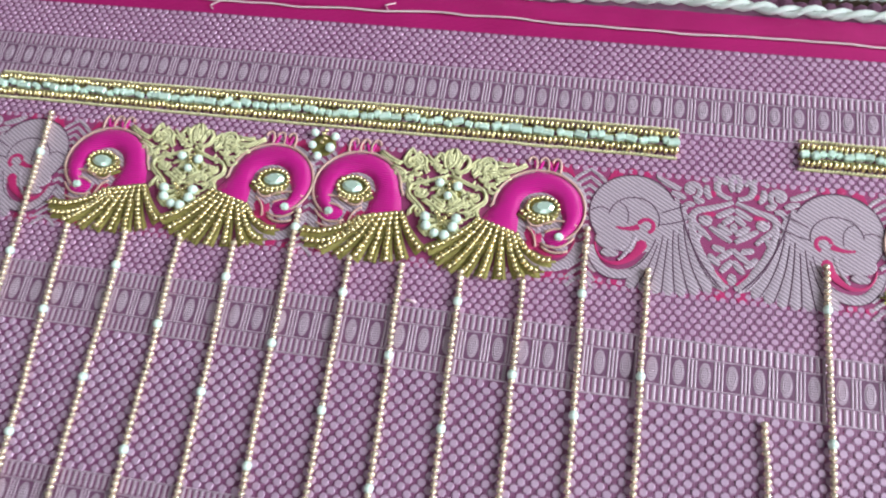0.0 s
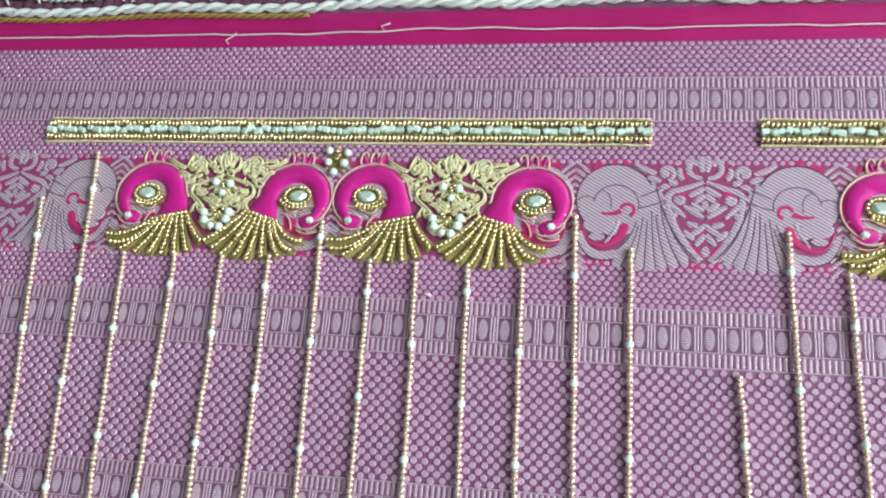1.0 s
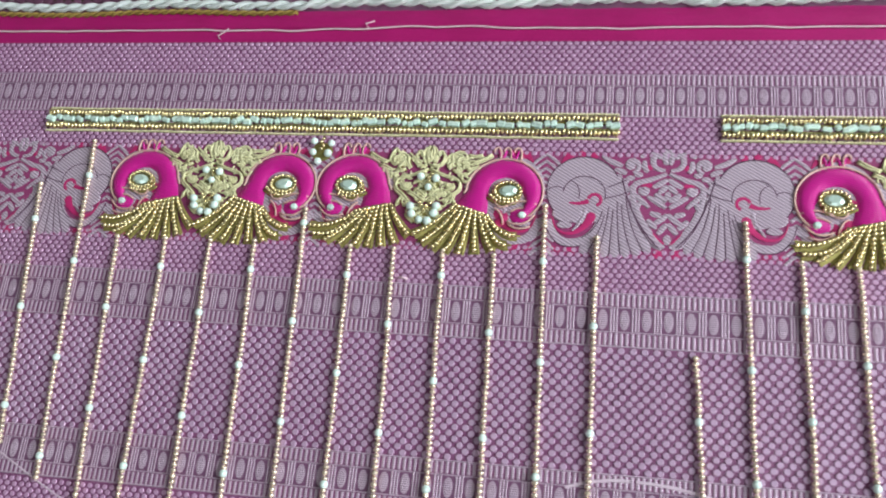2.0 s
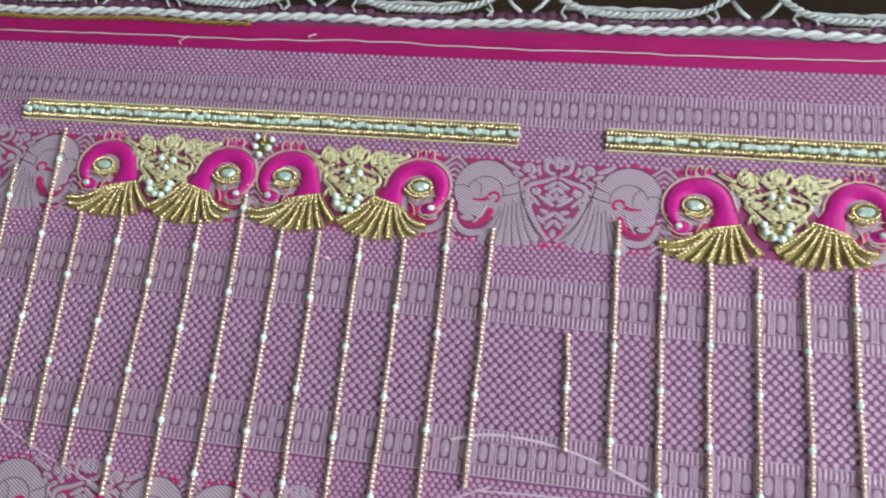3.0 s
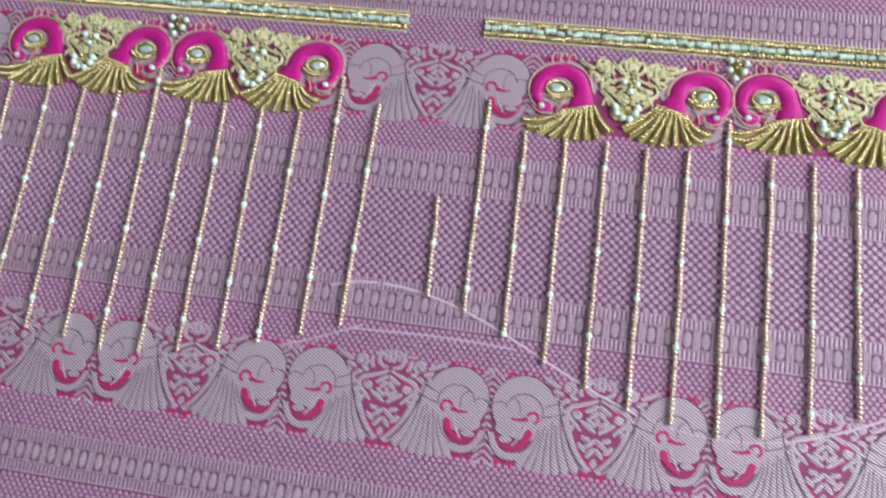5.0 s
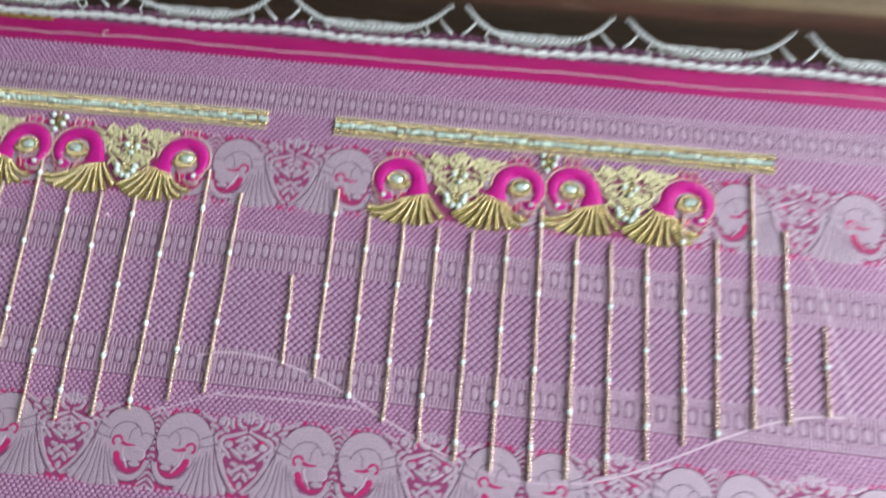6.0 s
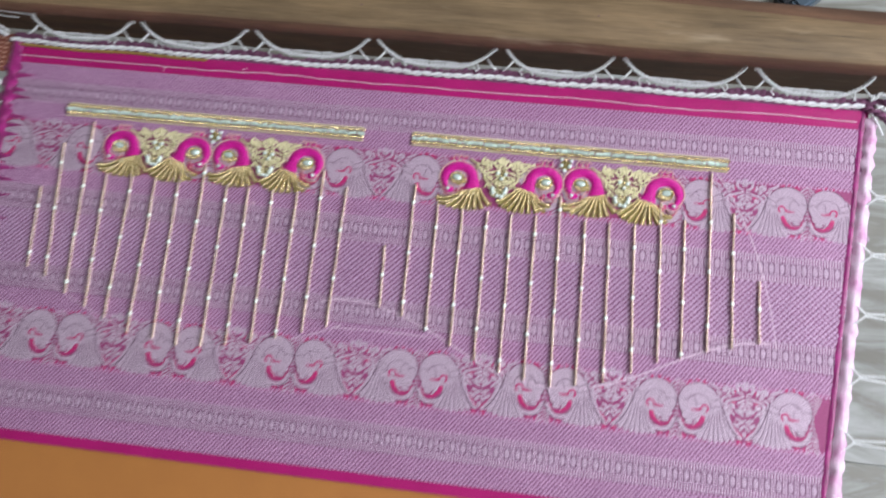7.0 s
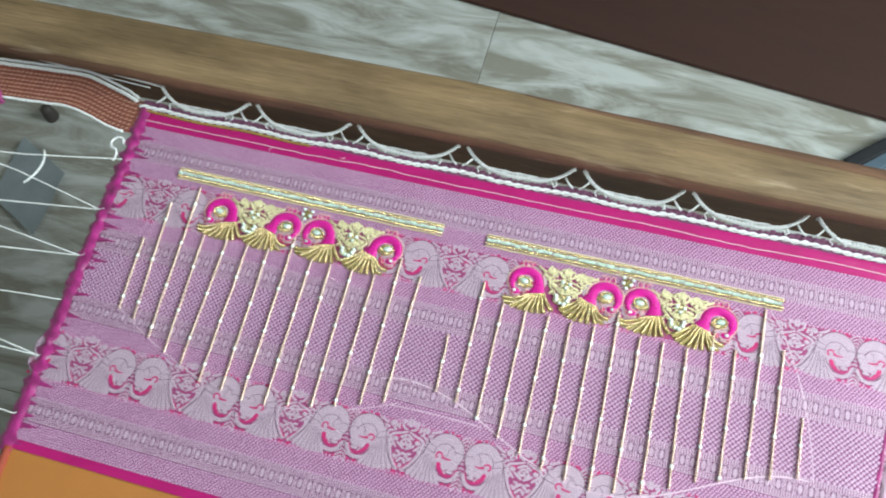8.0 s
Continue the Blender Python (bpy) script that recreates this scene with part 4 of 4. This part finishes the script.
s.twist([(60.6, 8.9, 0.2), (61.6, 8.3, 0.4), (62.6, 7.6, 0.3), (64, 9.0, 0.2), (68, 9.8, 0.1), (80, 10.4, 0.1)], 0.3, 1.1, 2, 6)
part("dark_cord", s, M_PURPLE, knotty)
s = Shape()
s.tube([(61.0, 8.4, 0.3), (61.6, 7.4, 0.3), (62.0, 6.6, 0.1)], 0.10, 6)
part("thread", s, M_ROPE, knotty)
knotty = thing("corner_knot", "magenta knotted cloth end on the rust webbing", "knot", (0, 0, FZ))
s = Shape()
s.twist([(-27.8, 7.6, 0.2), (-27.2, 7.0, 0.4), (-26.6, 6.3, 0.4), (-26.2, 5.9, 0.2)], 0.45, 1.4, 2, 7)
part("cloth_end", s, M_HEM, knotty)


# ---------------------------------------------------------------- bead work
BEAD = ball_mesh("bead", 0.105, 0.128, 0.128, M_GOLDSTR)
BEAD_S = ball_mesh("small_bead", 0.080, 0.092, 0.092, M_GOLD)
BEAD_BAR = ball_mesh("bar_bead", 0.076, 0.145, 0.125, M_GOLD)
PEARL = ball_mesh("pearl", 0.165, 0.165, 0.165, M_PEARL, 10, 6)
PEARL_S = ball_mesh("cluster_pearl", 0.168, 0.168, 0.16, M_PEARL, 10, 6)
GEM = gem_mesh("eye_stone", 0.38, 0.24, 0.17, M_STONE)
GEM_S = gem_mesh("small_stone", 0.17, 0.15, 0.14, M_CRYSTAL, 6)


def crystal_mesh(length):
    """A short cut tube, six-sided with nicked rims."""
    s = Shape()
    for x, r in ((-length / 2, 0.07), (-length / 2 + 0.05, 0.115), (length / 2 - 0.03, 0.125), (length / 2, 0.08)):
        s.v += [(x, r * 1.15 * math.cos(2 * math.pi * j / 6 + 0.4), r * math.sin(2 * math.pi * j / 6 + 0.4)) for j in range(6)]
    for i in range(3):
        s.f += [(i * 6 + j, i * 6 + (j + 1) % 6, i * 6 + 6 + (j + 1) % 6, i * 6 + 6 + j) for j in range(6)]
    s.f += [tuple(reversed(range(6))), tuple(18 + j for j in range(6))]
    return s.mesh("crystal_bead", M_CRYSTAL, False)


CRYSTALS = [crystal_mesh(v) for v in (0.24, 0.32, 0.40)]


def bead_bar(x0, x1):
    bar = thing("beaded_bar", "straight bar of gold beads and mint crystal beads on the cloth", "beadwork", (0, 0, FZ), "beaded bars")
    for y in (3.42, 2.30):
        for d in (0.02,):
            s = Shape()
            s.twist([(x, y * 0.985 + 0.043 + d * 1.5 + 0.03 * noise.noise((x * 0.8, y, 1)), 0.065) for x in (x0 + 0.4 * i for i in range(int((x1 - x0) / 0.4) + 1))], 0.065, 0.26, 2, 4)
            part("zari_cord", s, M_ZARI, bar, "antique gold zari cord edging")
    for y in (3.05, 2.75):
        s = Shape()
        s.tube([(x, y, 0.05) for x in (x0 + 0.4 * i for i in range(int((x1 - x0) / 0.4) + 1))], 0.05, 5)
        part("zari_cord", s, M_OLIVE, bar, "olive thread line")
    for y in (3.22, 2.57):
        x = x0 + 0.1
        while x < x1:
            at_pose(part("gold_bead", BEAD_BAR, None, bar), x, y + random.uniform(-0.03, 0.03), 0.14, random.uniform(-0.35, 0.35), random.uniform(1.0, 1.22))
            x += 0.182
    x = x0 + 0.2
    while x < x1 - 0.1:
        i = random.randrange(3)
        at_pose(part("crystal_bead", CRYSTALS[i], None, bar), x, 2.90 + random.uniform(-0.07, 0.07), 0.14 + random.uniform(-0.02, 0.03), random.uniform(-0.5, 0.5), random.uniform(0.9, 1.2))
        x += (0.26, 0.34, 0.42)[i] + random.uniform(-0.02, 0.03)
    return bar


bead_bar(-5.4, 20.7)
bead_bar(24.6, 50.35)


def bead_string(xt, yt, xb, yb, phase):
    """A string of gold beads with a pearl every four centimetres."""
    ob = thing("bead_string", "hanging string of gold beads with mint white pearls", "bead string", (0, 0, FZ), "bead strings")
    n = max(6, int((yt - yb) / 0.6))
    seed = xt
    path = []
    for i in range(n + 1):
        t = i / n
        path.append((xt + (xb - xt) * t + 0.05 * noise.noise((t * 5, seed, 1)) + 0.02 * noise.noise((t * 22, seed, 4)), yt + (yb - yt) * t, 0.155 + 0.03 * noise.noise((t * 7, seed, 7))))
    s = Shape()
    s.tube(path, 0.035, 5)
    part("thread", s, M_THREAD, ob)
    last = None
    for p, a in along(path, 0.212):
        near = (p.y - phase) / 4.12
        if abs(near - round(near)) * 4.12 < 0.106:
            at_pose(part("pearl", PEARL, None, ob), p.x, p.y, 0.175, a)
        else:
            at_pose(part("gold_bead", BEAD, None, ob), p.x + random.uniform(-0.008, 0.008), p.y, p.z, a + random.uniform(-0.2, 0.2), random.uniform(0.93, 1.05))
    return ob


TOP_L = ((-5.9, -4.4), (-4.85, -0.4), (-2.7, 1.75), (-0.5, -2.75), (1.75, -2.75), (3.8, -2.75), (5.8, -2.7), (7.8, -1.2), (9.95, -2.75), (11.8, -2.8),
         (13.8, -2.8), (15.9, -2.9), (17.8, -0.75), (19.9, -2.0))
LOW_L = ((-5.3, -11.2), (-3.6, -11.9), (-1.6, -13.2), (0.3, -14.1), (2.1, -14.8), (4.25, -15.7), (6.4, -16.0), (8.4, -16.3), (10.4, -16.2), (12.35, -15.9),
         (14.3, -15.3), (16.2, -14.8), (18.2, -14.2), (20.05, -13.6))
TOP_R = ((23.7, -6.6), (25.5, -1.2), (27.5, -2.7), (29.5, -2.9), (31.5, -2.9), (33.45, -3.0), (35.4, -2.9), (37.2, -1.1), (39.3, -2.9), (41.2, -2.9),
         (43.15, -3.0), (45.1, -0.9), (47.0, -2.1), (48.9, 2.0), (50.7, -1.2), (52.8, -6.5))
LOW_R = ((24.0, -11.5), (25.8, -12.1), (27.8, -12.9), (29.8, -14.1), (31.8, -14.9), (33.8, -15.6), (35.7, -16.0), (37.7, -16.2), (39.6, -15.9), (41.6, -15.4),
         (43.6, -14.6), (45.5, -13.6), (47.2, -13.1), (49.1, -12.4), (50.9, -11.9), (52.9, -11.3))
for k, (a, b) in enumerate(zip(TOP_L, LOW_L)):
    bead_string(*a, *b, (-6.0, -3.95)[k % 2 == 0] if k < 12 else (-3.0, -5.5)[k - 12]) if k > 2 else bead_string(*a, *b, (-6.0, -2.0, 0.15)[k])
for k, (a, b) in enumerate(zip(TOP_R, LOW_R)):
    bead_string(*a, *b, (-8.9, -2.7, -4.6, -6.6, -4.2, -6.4, -4.3, -2.1, -4.2, -6.4, -4.6, -6.5, -4.5, -2.0, -4.3, -8.6)[k])


def peacock(mx):
    """Embroidered peacock about its eye: padded satin neck, stone eye in a bead ring, fan of bead feathers."""
    ob = thing("embroidered_peacock", "hot pink satin peacock with gold bead feathers and green stone eye", "embroidery", (0, 0, FZ), "embroidered peacocks")
    # padded crescent
    rows = []
    for i in range(7):
        y = -1.08 + 1.08 * i / 6
        if mx > 0:
            rows.append(((1.86 - 0.16 * i / 6, y * 0.72), (0.50 + 0.28 * (i / 6), y * 0.97 - 0.02)))
        else:
            rows.append(((2.0 - 0.38 * (i / 6) ** 1.3, y * 0.58), (0.72 + 0.02 * (i / 6), y * 1.08)))
    for i in range(1, 31):
        a = radians(182 * i / 30)
        rows.append(((0.10 + 1.52 * math.cos(a), 1.40 * math.sin(a)), (0.06 + 0.68 * math.cos(a), 0.02 + 0.60 * math.sin(a))))
    for i in range(1, 10):
        a = radians(182 + 58 * i / 9)
        k = i / 9
        rows.append(((0.10 + 1.52 * math.cos(a), 1.40 * math.sin(a) * (1 - 0.05 * k)), (0.06 + (0.68 + 0.55 * k) * math.cos(a), 0.02 + (0.60 + 0.45 * k) * math.sin(a))))
    s, m = Shape(), 8
    for o, q in rows:
        for j in range(m):
            t = j / (m - 1)
            s.v.append(((o[0] + (q[0] - o[0]) * t) * mx, o[1] + (q[1] - o[1]) * t, 0.03 + 0.17 * math.sqrt(max(0.0, math.sin(math.pi * t)))))
    for i in range(len(rows) - 1):
        for j in range(m - 1):
            a = i * m + j
            s.f.append((a, a + 1, a + m + 1, a + m))
    part("neck", s, M_SATIN, ob, "padded hot pink satin stitch crescent")
    s = Shape()
    s.pad(flip(arc(-0.62, -1.02, 0.46, 0.34, 0, 345, 18), mx), 0.028, 0.11, 0.7)
    part("cheek", s, M_SATIN, ob)
    s = Shape()
    s.pad(flip(bezier((-0.1, -0.85), (0.3, -1.0), (0.45, -1.45), 6) + bezier((0.3, -1.6), (0.0, -1.5), (-0.2, -1.2), 6), mx), 0.028, 0.07, 0.8)
    part("crimson_patch", s, M_RED, ob)
    # rims and face lines in pale cord
    s = Shape()
    outer = [o for o, q in rows]
    s.tube(lift(flip([(x * 1.04, y * 1.04) for x, y in outer[5:]], mx), 0.07), 0.05, 5)
    for pts in (bezier((-1.25, -0.55), (-0.7, -0.25), (-0.1, -0.62), 8), bezier((-0.1, -0.62), (0.3, -0.85), (0.45, -0.45), 8), bezier((0.45, -0.75), (0.1, -0.9), (0.05, -1.45), 8),
                bezier((-1.2, -1.0), (-0.75, -1.65), (-0.1, -1.30), 10), bezier((-0.15, -1.42), (-0.5, -1.75), (-1.05, -1.50), 8), bezier((-0.9, -0.75), (-0.55, -0.65), (-0.2, -0.9), 8)):
        s.tube(lift(flip(pts, mx), 0.12), 0.042, 5)
    for x in (-0.30, 0.12, 0.54):
        s.tube(lift(flip(bezier((x - 0.17, 1.42), (x - 0.24, 1.75), (x - 0.12, 1.92), 6) + bezier((x - 0.05, 1.98), (x + 0.12, 1.95), (x + 0.10, 1.78), 6), mx), 0.06), 0.05, 5)
    part("pale_cord", s, M_PINKCORD, ob, "pale pink gold cord outline")
    s = Shape()
    for x in (-0.22, 0.30):
        for d in (-0.10, 0.10):
            s.ribbon(flip([(x, 1.38), (x + d * 0.8, 1.60), (x + d * 1.5, 1.84)], mx), lambda t: 0.16 - 0.07 * t, 0.03, 0.06)
    part("crest", s, M_SATIN, ob)
    # teardrop eye: stone in a bead ring, a hollow behind it and a beaded lid below
    at_pose(part("eye_stone", GEM, None, ob, "pale green faceted stone"), -0.06 * mx, 0.02, 0.08, -0.12 * mx)
    bed = Shape()
    bed.pad(flip(arc(0.0, -0.05, 0.64, 0.50, 0, 342, 22), mx), 0.028, 0.075, 0.9)
    bed.tube(lift(flip(bezier((-0.40, -0.50), (0.20, -0.72), (0.78, -0.30), 10), mx), 0.09), 0.06, 5)
    ring = part("eye_bed", bed, M_OLIVE, ob, "gold bead ring round the stone")
    for p, a in along(flip(arc(-0.04, 0.02, 0.54, 0.38, 0, 356, 30), mx), 0.165):
        at_pose(part("gold_bead", BEAD_S, None, ring), p.x, p.y, 0.14, a, random.uniform(0.95, 1.1))
    for p, a in along(flip(bezier((-0.42, -0.40), (0.30, -0.68), (0.72, -0.12), 10), mx), 0.168):
        at_pose(part("gold_bead", BEAD_S, None, ring), p.x, p.y, 0.15, a)
    at_pose(part("cheek_stone", GEM_S, None, ob, "small clear stone"), -0.70 * mx, -1.02, 0.12)
    # feathers: two long ones sweep under the face, the rest fan out below the neck
    tips = ((-1.52, -1.84), (-1.30, -2.20), (-0.72, -2.46), (-0.12, -2.62), (0.50, -2.70), (1.08, -2.72), (1.66, -2.66), (2.22, -2.52), (2.80, -2.14)) if mx > 0 else (
        (-0.55, -1.90), (-0.20, -2.30), (0.42, -2.60), (1.10, -2.76), (1.75, -2.76), (2.35, -2.72), (2.88, -2.60), (3.35, -2.35), (3.68, -1.98))
    for i, c in enumerate(tips):
        u = i / 8
        a = (0.42 + 1.45 * u, -1.16 + 0.34 * u) if mx > 0 else (0.72 + 1.36 * u, -1.10 + 0.42 * u)
        b = (c[0] * 0.40 + a[0] * 0.60 - (0.10 if i < 2 else 0.0), c[1] * (1.08 if i < 2 else 0.62) + a[1] * (0.0 if i < 2 else 0.38))
        pts = flip(bezier(a, b, c, 14), mx)
        bed = Shape()
        bed.ribbon(pts, lambda t: 0.20 + 0.28 * t, 0.03, 0.04)
        for d in (-0.13, 0.13):
            bed.tube(lift([(p[0] + d * (0.7 + 0.5 * k / 14) * mx, p[1] + 0.05 * d) for k, p in enumerate(pts)], 0.075), 0.042, 5)
        feather = part("feather", bed, M_OLIVE if i % 2 else M_FEATHER, ob)
        for p, h in along(pts, 0.186):
            at_pose(part("gold_bead", BEAD_S, None, feather), p.x + random.uniform(-0.015, 0.015), p.y + random.uniform(-0.01, 0.01), 0.15 + random.uniform(-0.01, 0.015), h, random.uniform(1.12, 1.30))
    return ob


def scroll_work():
    """Gold cord scrollwork between two birds with its pearl clusters."""
    ob = thing("gold_scrollwork", "antique gold zari cord scrolls between two peacocks", "embroidery", (0, 0, FZ), "gold scrollwork")
    s, bed = Shape(), Shape()
    for k in range(150):
        x, y = random.uniform(-2.1, 2.1), random.uniform(-1.4, 1.35)
        if abs(x) > 2.0 - 0.66 * max(0, 0.95 - y):
            continue
        r, a0 = random.uniform(0.09, 0.2), random.uniform(0, 360)
        s.tube(lift(arc(x, y, r, r, a0, a0 + random.uniform(150, 280), 9), random.uniform(0.05, 0.09)), 0.046, 5)
    for pts in scroll_strokes():
        for m in BOTH:
            q = [(x, y) for x, y in flip(pts, m) if y > -1.55]
            if len(q) < 4:
                continue
            bed.ribbon(q, 0.17, 0.028, 0.03)
            cord = Shape()
            cord.tube([(x, y, 0.085 + 0.02 * math.sin(9 * x + 7 * y)) for x, y in q], 0.056, 5)
            cord.tube([(x + 0.06 * m, y - 0.075, 0.07) for x, y in q], 0.046, 5)
            part("scroll_cord", cord, M_ZARI, ob)
    # free curls above the scrolls: a pair of ears, a coil at each side and a leaf tip
    for pts in (bezier((-0.22, 1.15), (-0.42, 1.62), (-0.20, 1.82), 8), bezier((0.16, 1.15), (0.40, 1.60), (0.14, 1.86), 8), bezier((-0.20, 1.82), (-0.02, 1.72), (-0.05, 1.30), 8),
                bezier((0.14, 1.86), (-0.02, 1.8), (0.02, 1.35), 8), spiral(1.28, 1.38, 0.10, 0.36, 0, 560), spiral(-1.22, 1.34, 0.08, 0.34, 200, -560),
                bezier((-1.75, 1.20), (-1.70, 1.62), (-1.48, 1.80), 8), bezier((-1.48, 1.80), (-1.42, 1.45), (-1.20, 1.68), 8), bezier((1.60, 1.55), (1.95, 1.45), (2.20, 1.55), 8),
                bezier((1.62, 1.28), (2.0, 1.20), (2.30, 1.42), 8), bezier((0.45, 1.10), (0.72, 1.42), (0.95, 1.60), 8), bezier((-0.50, 1.10), (-0.68, 1.35), (-0.92, 1.58), 8)):
        s.tube(lift(pts, 0.075), 0.055, 5)
        s.tube([(x + 0.06, y - 0.07, 0.055) for x, y in pts], 0.045, 5)
    part("zari_cord", s, M_ZARI, ob, kind="stuff")
    part("thread_bed", bed, M_OLIVE, ob)
    return ob


def pearl_cluster(name, spots, centre, label):
    ob = thing(name, label, "beadwork", (0, 0, FZ), "pearl clusters")
    for x, y in spots:
        at_pose(part("pearl", PEARL_S, None, ob), x + random.uniform(-0.03, 0.03), y + random.uniform(-0.03, 0.03), 0.20, x, random.uniform(0.9, 1.08))
    for x, y in centre:
        at_pose(part("gold_bead", BEAD_S, None, ob), x, y, 0.20, 1 + x)
    s = Shape()
    cx, cy = sum(p[0] for p in spots) / len(spots), sum(p[1] for p in spots) / len(spots)
    s.dome(cx, cy, 0.5, 0.45, 0.03, 0.06, 12)
    part("thread_bed", s, M_OLIVE, ob)
    return ob


first = {"A": peacock(1), "B": peacock(-1), "S": scroll_work(),
         "T": pearl_cluster("pearl_trefoil", ((-0.27, 0.45), (0.36, 0.38), (0.05, -0.02)), ((0.03, 0.42), (0.05, 0.27), (0.16, 0.55)), "three mint pearls round gold beads on the scrollwork"),
         "H": pearl_cluster("pearl_heart", ((-0.62, -0.85), (-0.50, -1.20), (-0.20, -1.45), (0.16, -1.50), (0.40, -1.18), (0.50, -0.85)),
                            ((-0.15, -0.80), (0.08, -0.86), (0.22, -0.72), (-0.05, -1.0), (-0.25, -0.68)), "heart of mint pearls with gold bead middle"),
         "F": pearl_cluster("pearl_flower", ((-0.36, 0.42), (0.40, 0.34), (-0.36, -0.08), (0.28, -0.16), (-0.12, -0.52)),
                            ((-0.05, 0.40), (0.05, 0.22), (-0.04, 0.06), (0.02, 0.56)), "flower of mint pearls below the beaded bar")}
LAY = [("A", 0, -0.05), ("A", 9.55, -0.05), ("A", 28.8, -0.15), ("A", 38.75, 0.2), ("B", 6.55, -0.08), ("B", 16.2, -0.12), ("B", 35.85, 0.05), ("B", 45.4, 0.05)]
for x, y in ((3.28, 0), (12.88, -0.05), (32.3, 0.0), (42.05, 0.15)):
    LAY += [("S", x, y), ("T", x, y), ("H", x, y)]
LAY += [("F", 8.1, 1.52), ("F", 37.4, 1.72)]
used = set()
for key, x, y in LAY:
    ob = first[key]
    if key in used:
        copy_thing(ob, Matrix.Translation((x * 0.01, y * 0.01, FZ)))
    else:
        used.add(key)
later = {}
for key, x, y in LAY:
    if key not in later:
        later[key] = True
        first[key].matrix_basis = Matrix.Translation((x * 0.01, y * 0.01, FZ))

# ---------------------------------------------------------------- on the floor
board = thing("dark_brown_board", "large dark brown wooden board lying on the tiles", "board", (0, 0, 0))
bd = box_part("panel", -0.1, 1.6, 0, 1.5, 0.0, 0.006, M_BROWNSHEET, board, 0.002)
bd.matrix_basis = pose(0.033, 0.684, 0.001, 0, 0, -7.25)
rod = thing("steel_leg", "black and blue grey steel leg leaning over the board edge", "leg", (0, 0, 0))
for dx, mat, w in ((0.0, M_BLACK, 0.022), (0.024, M_BLUEGREY, 0.024)):
    p = box_part("tube", -0.02, 0.75, -w / 2, w / 2, 0.0, 0.022, mat, rod, 0.004)
    p.matrix_basis = pose(0.680 + dx, 0.508 - dx * 0.2, 0.002, 0, 0, 41) @ Matrix.Rotation(radians(-5), 4, "Y")
foot = thing("rubber_foot", "dark round rubber foot on the tiles", "foot", (-0.59, 0.307, 0))
s = Shape()
for k, (r, z) in enumerate(((1.15, 0), (1.2, 0.5), (1.05, 1.8), (0.9, 2.8), (0.4, 3.1))):
    s.v += [(r * math.cos(2 * math.pi * j / 14), r * math.sin(2 * math.pi * j / 14), z) for j in range(14)]
for k in range(4):
    s.f += [(k * 14 + j, k * 14 + (j + 1) % 14, k * 14 + 14 + (j + 1) % 14, k * 14 + 14 + j) for j in range(14)]
s.f.append(tuple(56 + j for j in range(14)))
part("cap", s, M_RUBBER, foot)
scrap = thing("plastic_scrap", "crumpled blue grey plastic scrap on the floor", "scrap", (-0.565, 0.20, 0.002))
s = Shape()
for i in range(9):
    for j in range(7):
        s.v.append((1.25 * (i - 4) + 0.9 * noise.noise((i, j, 1)), 1.9 * (j - 3) - 0.6 * i + 0.8 * noise.noise((i, j, 5)), 0.5 + 0.6 * abs(noise.noise((i * 0.7, j * 0.7, 3)))))
for i in range(8):
    for j in range(6):
        a = i * 7 + j
        s.f.append((a, a + 7, a + 8, a + 1))
part("sheet", s, M_POLY, scrap)
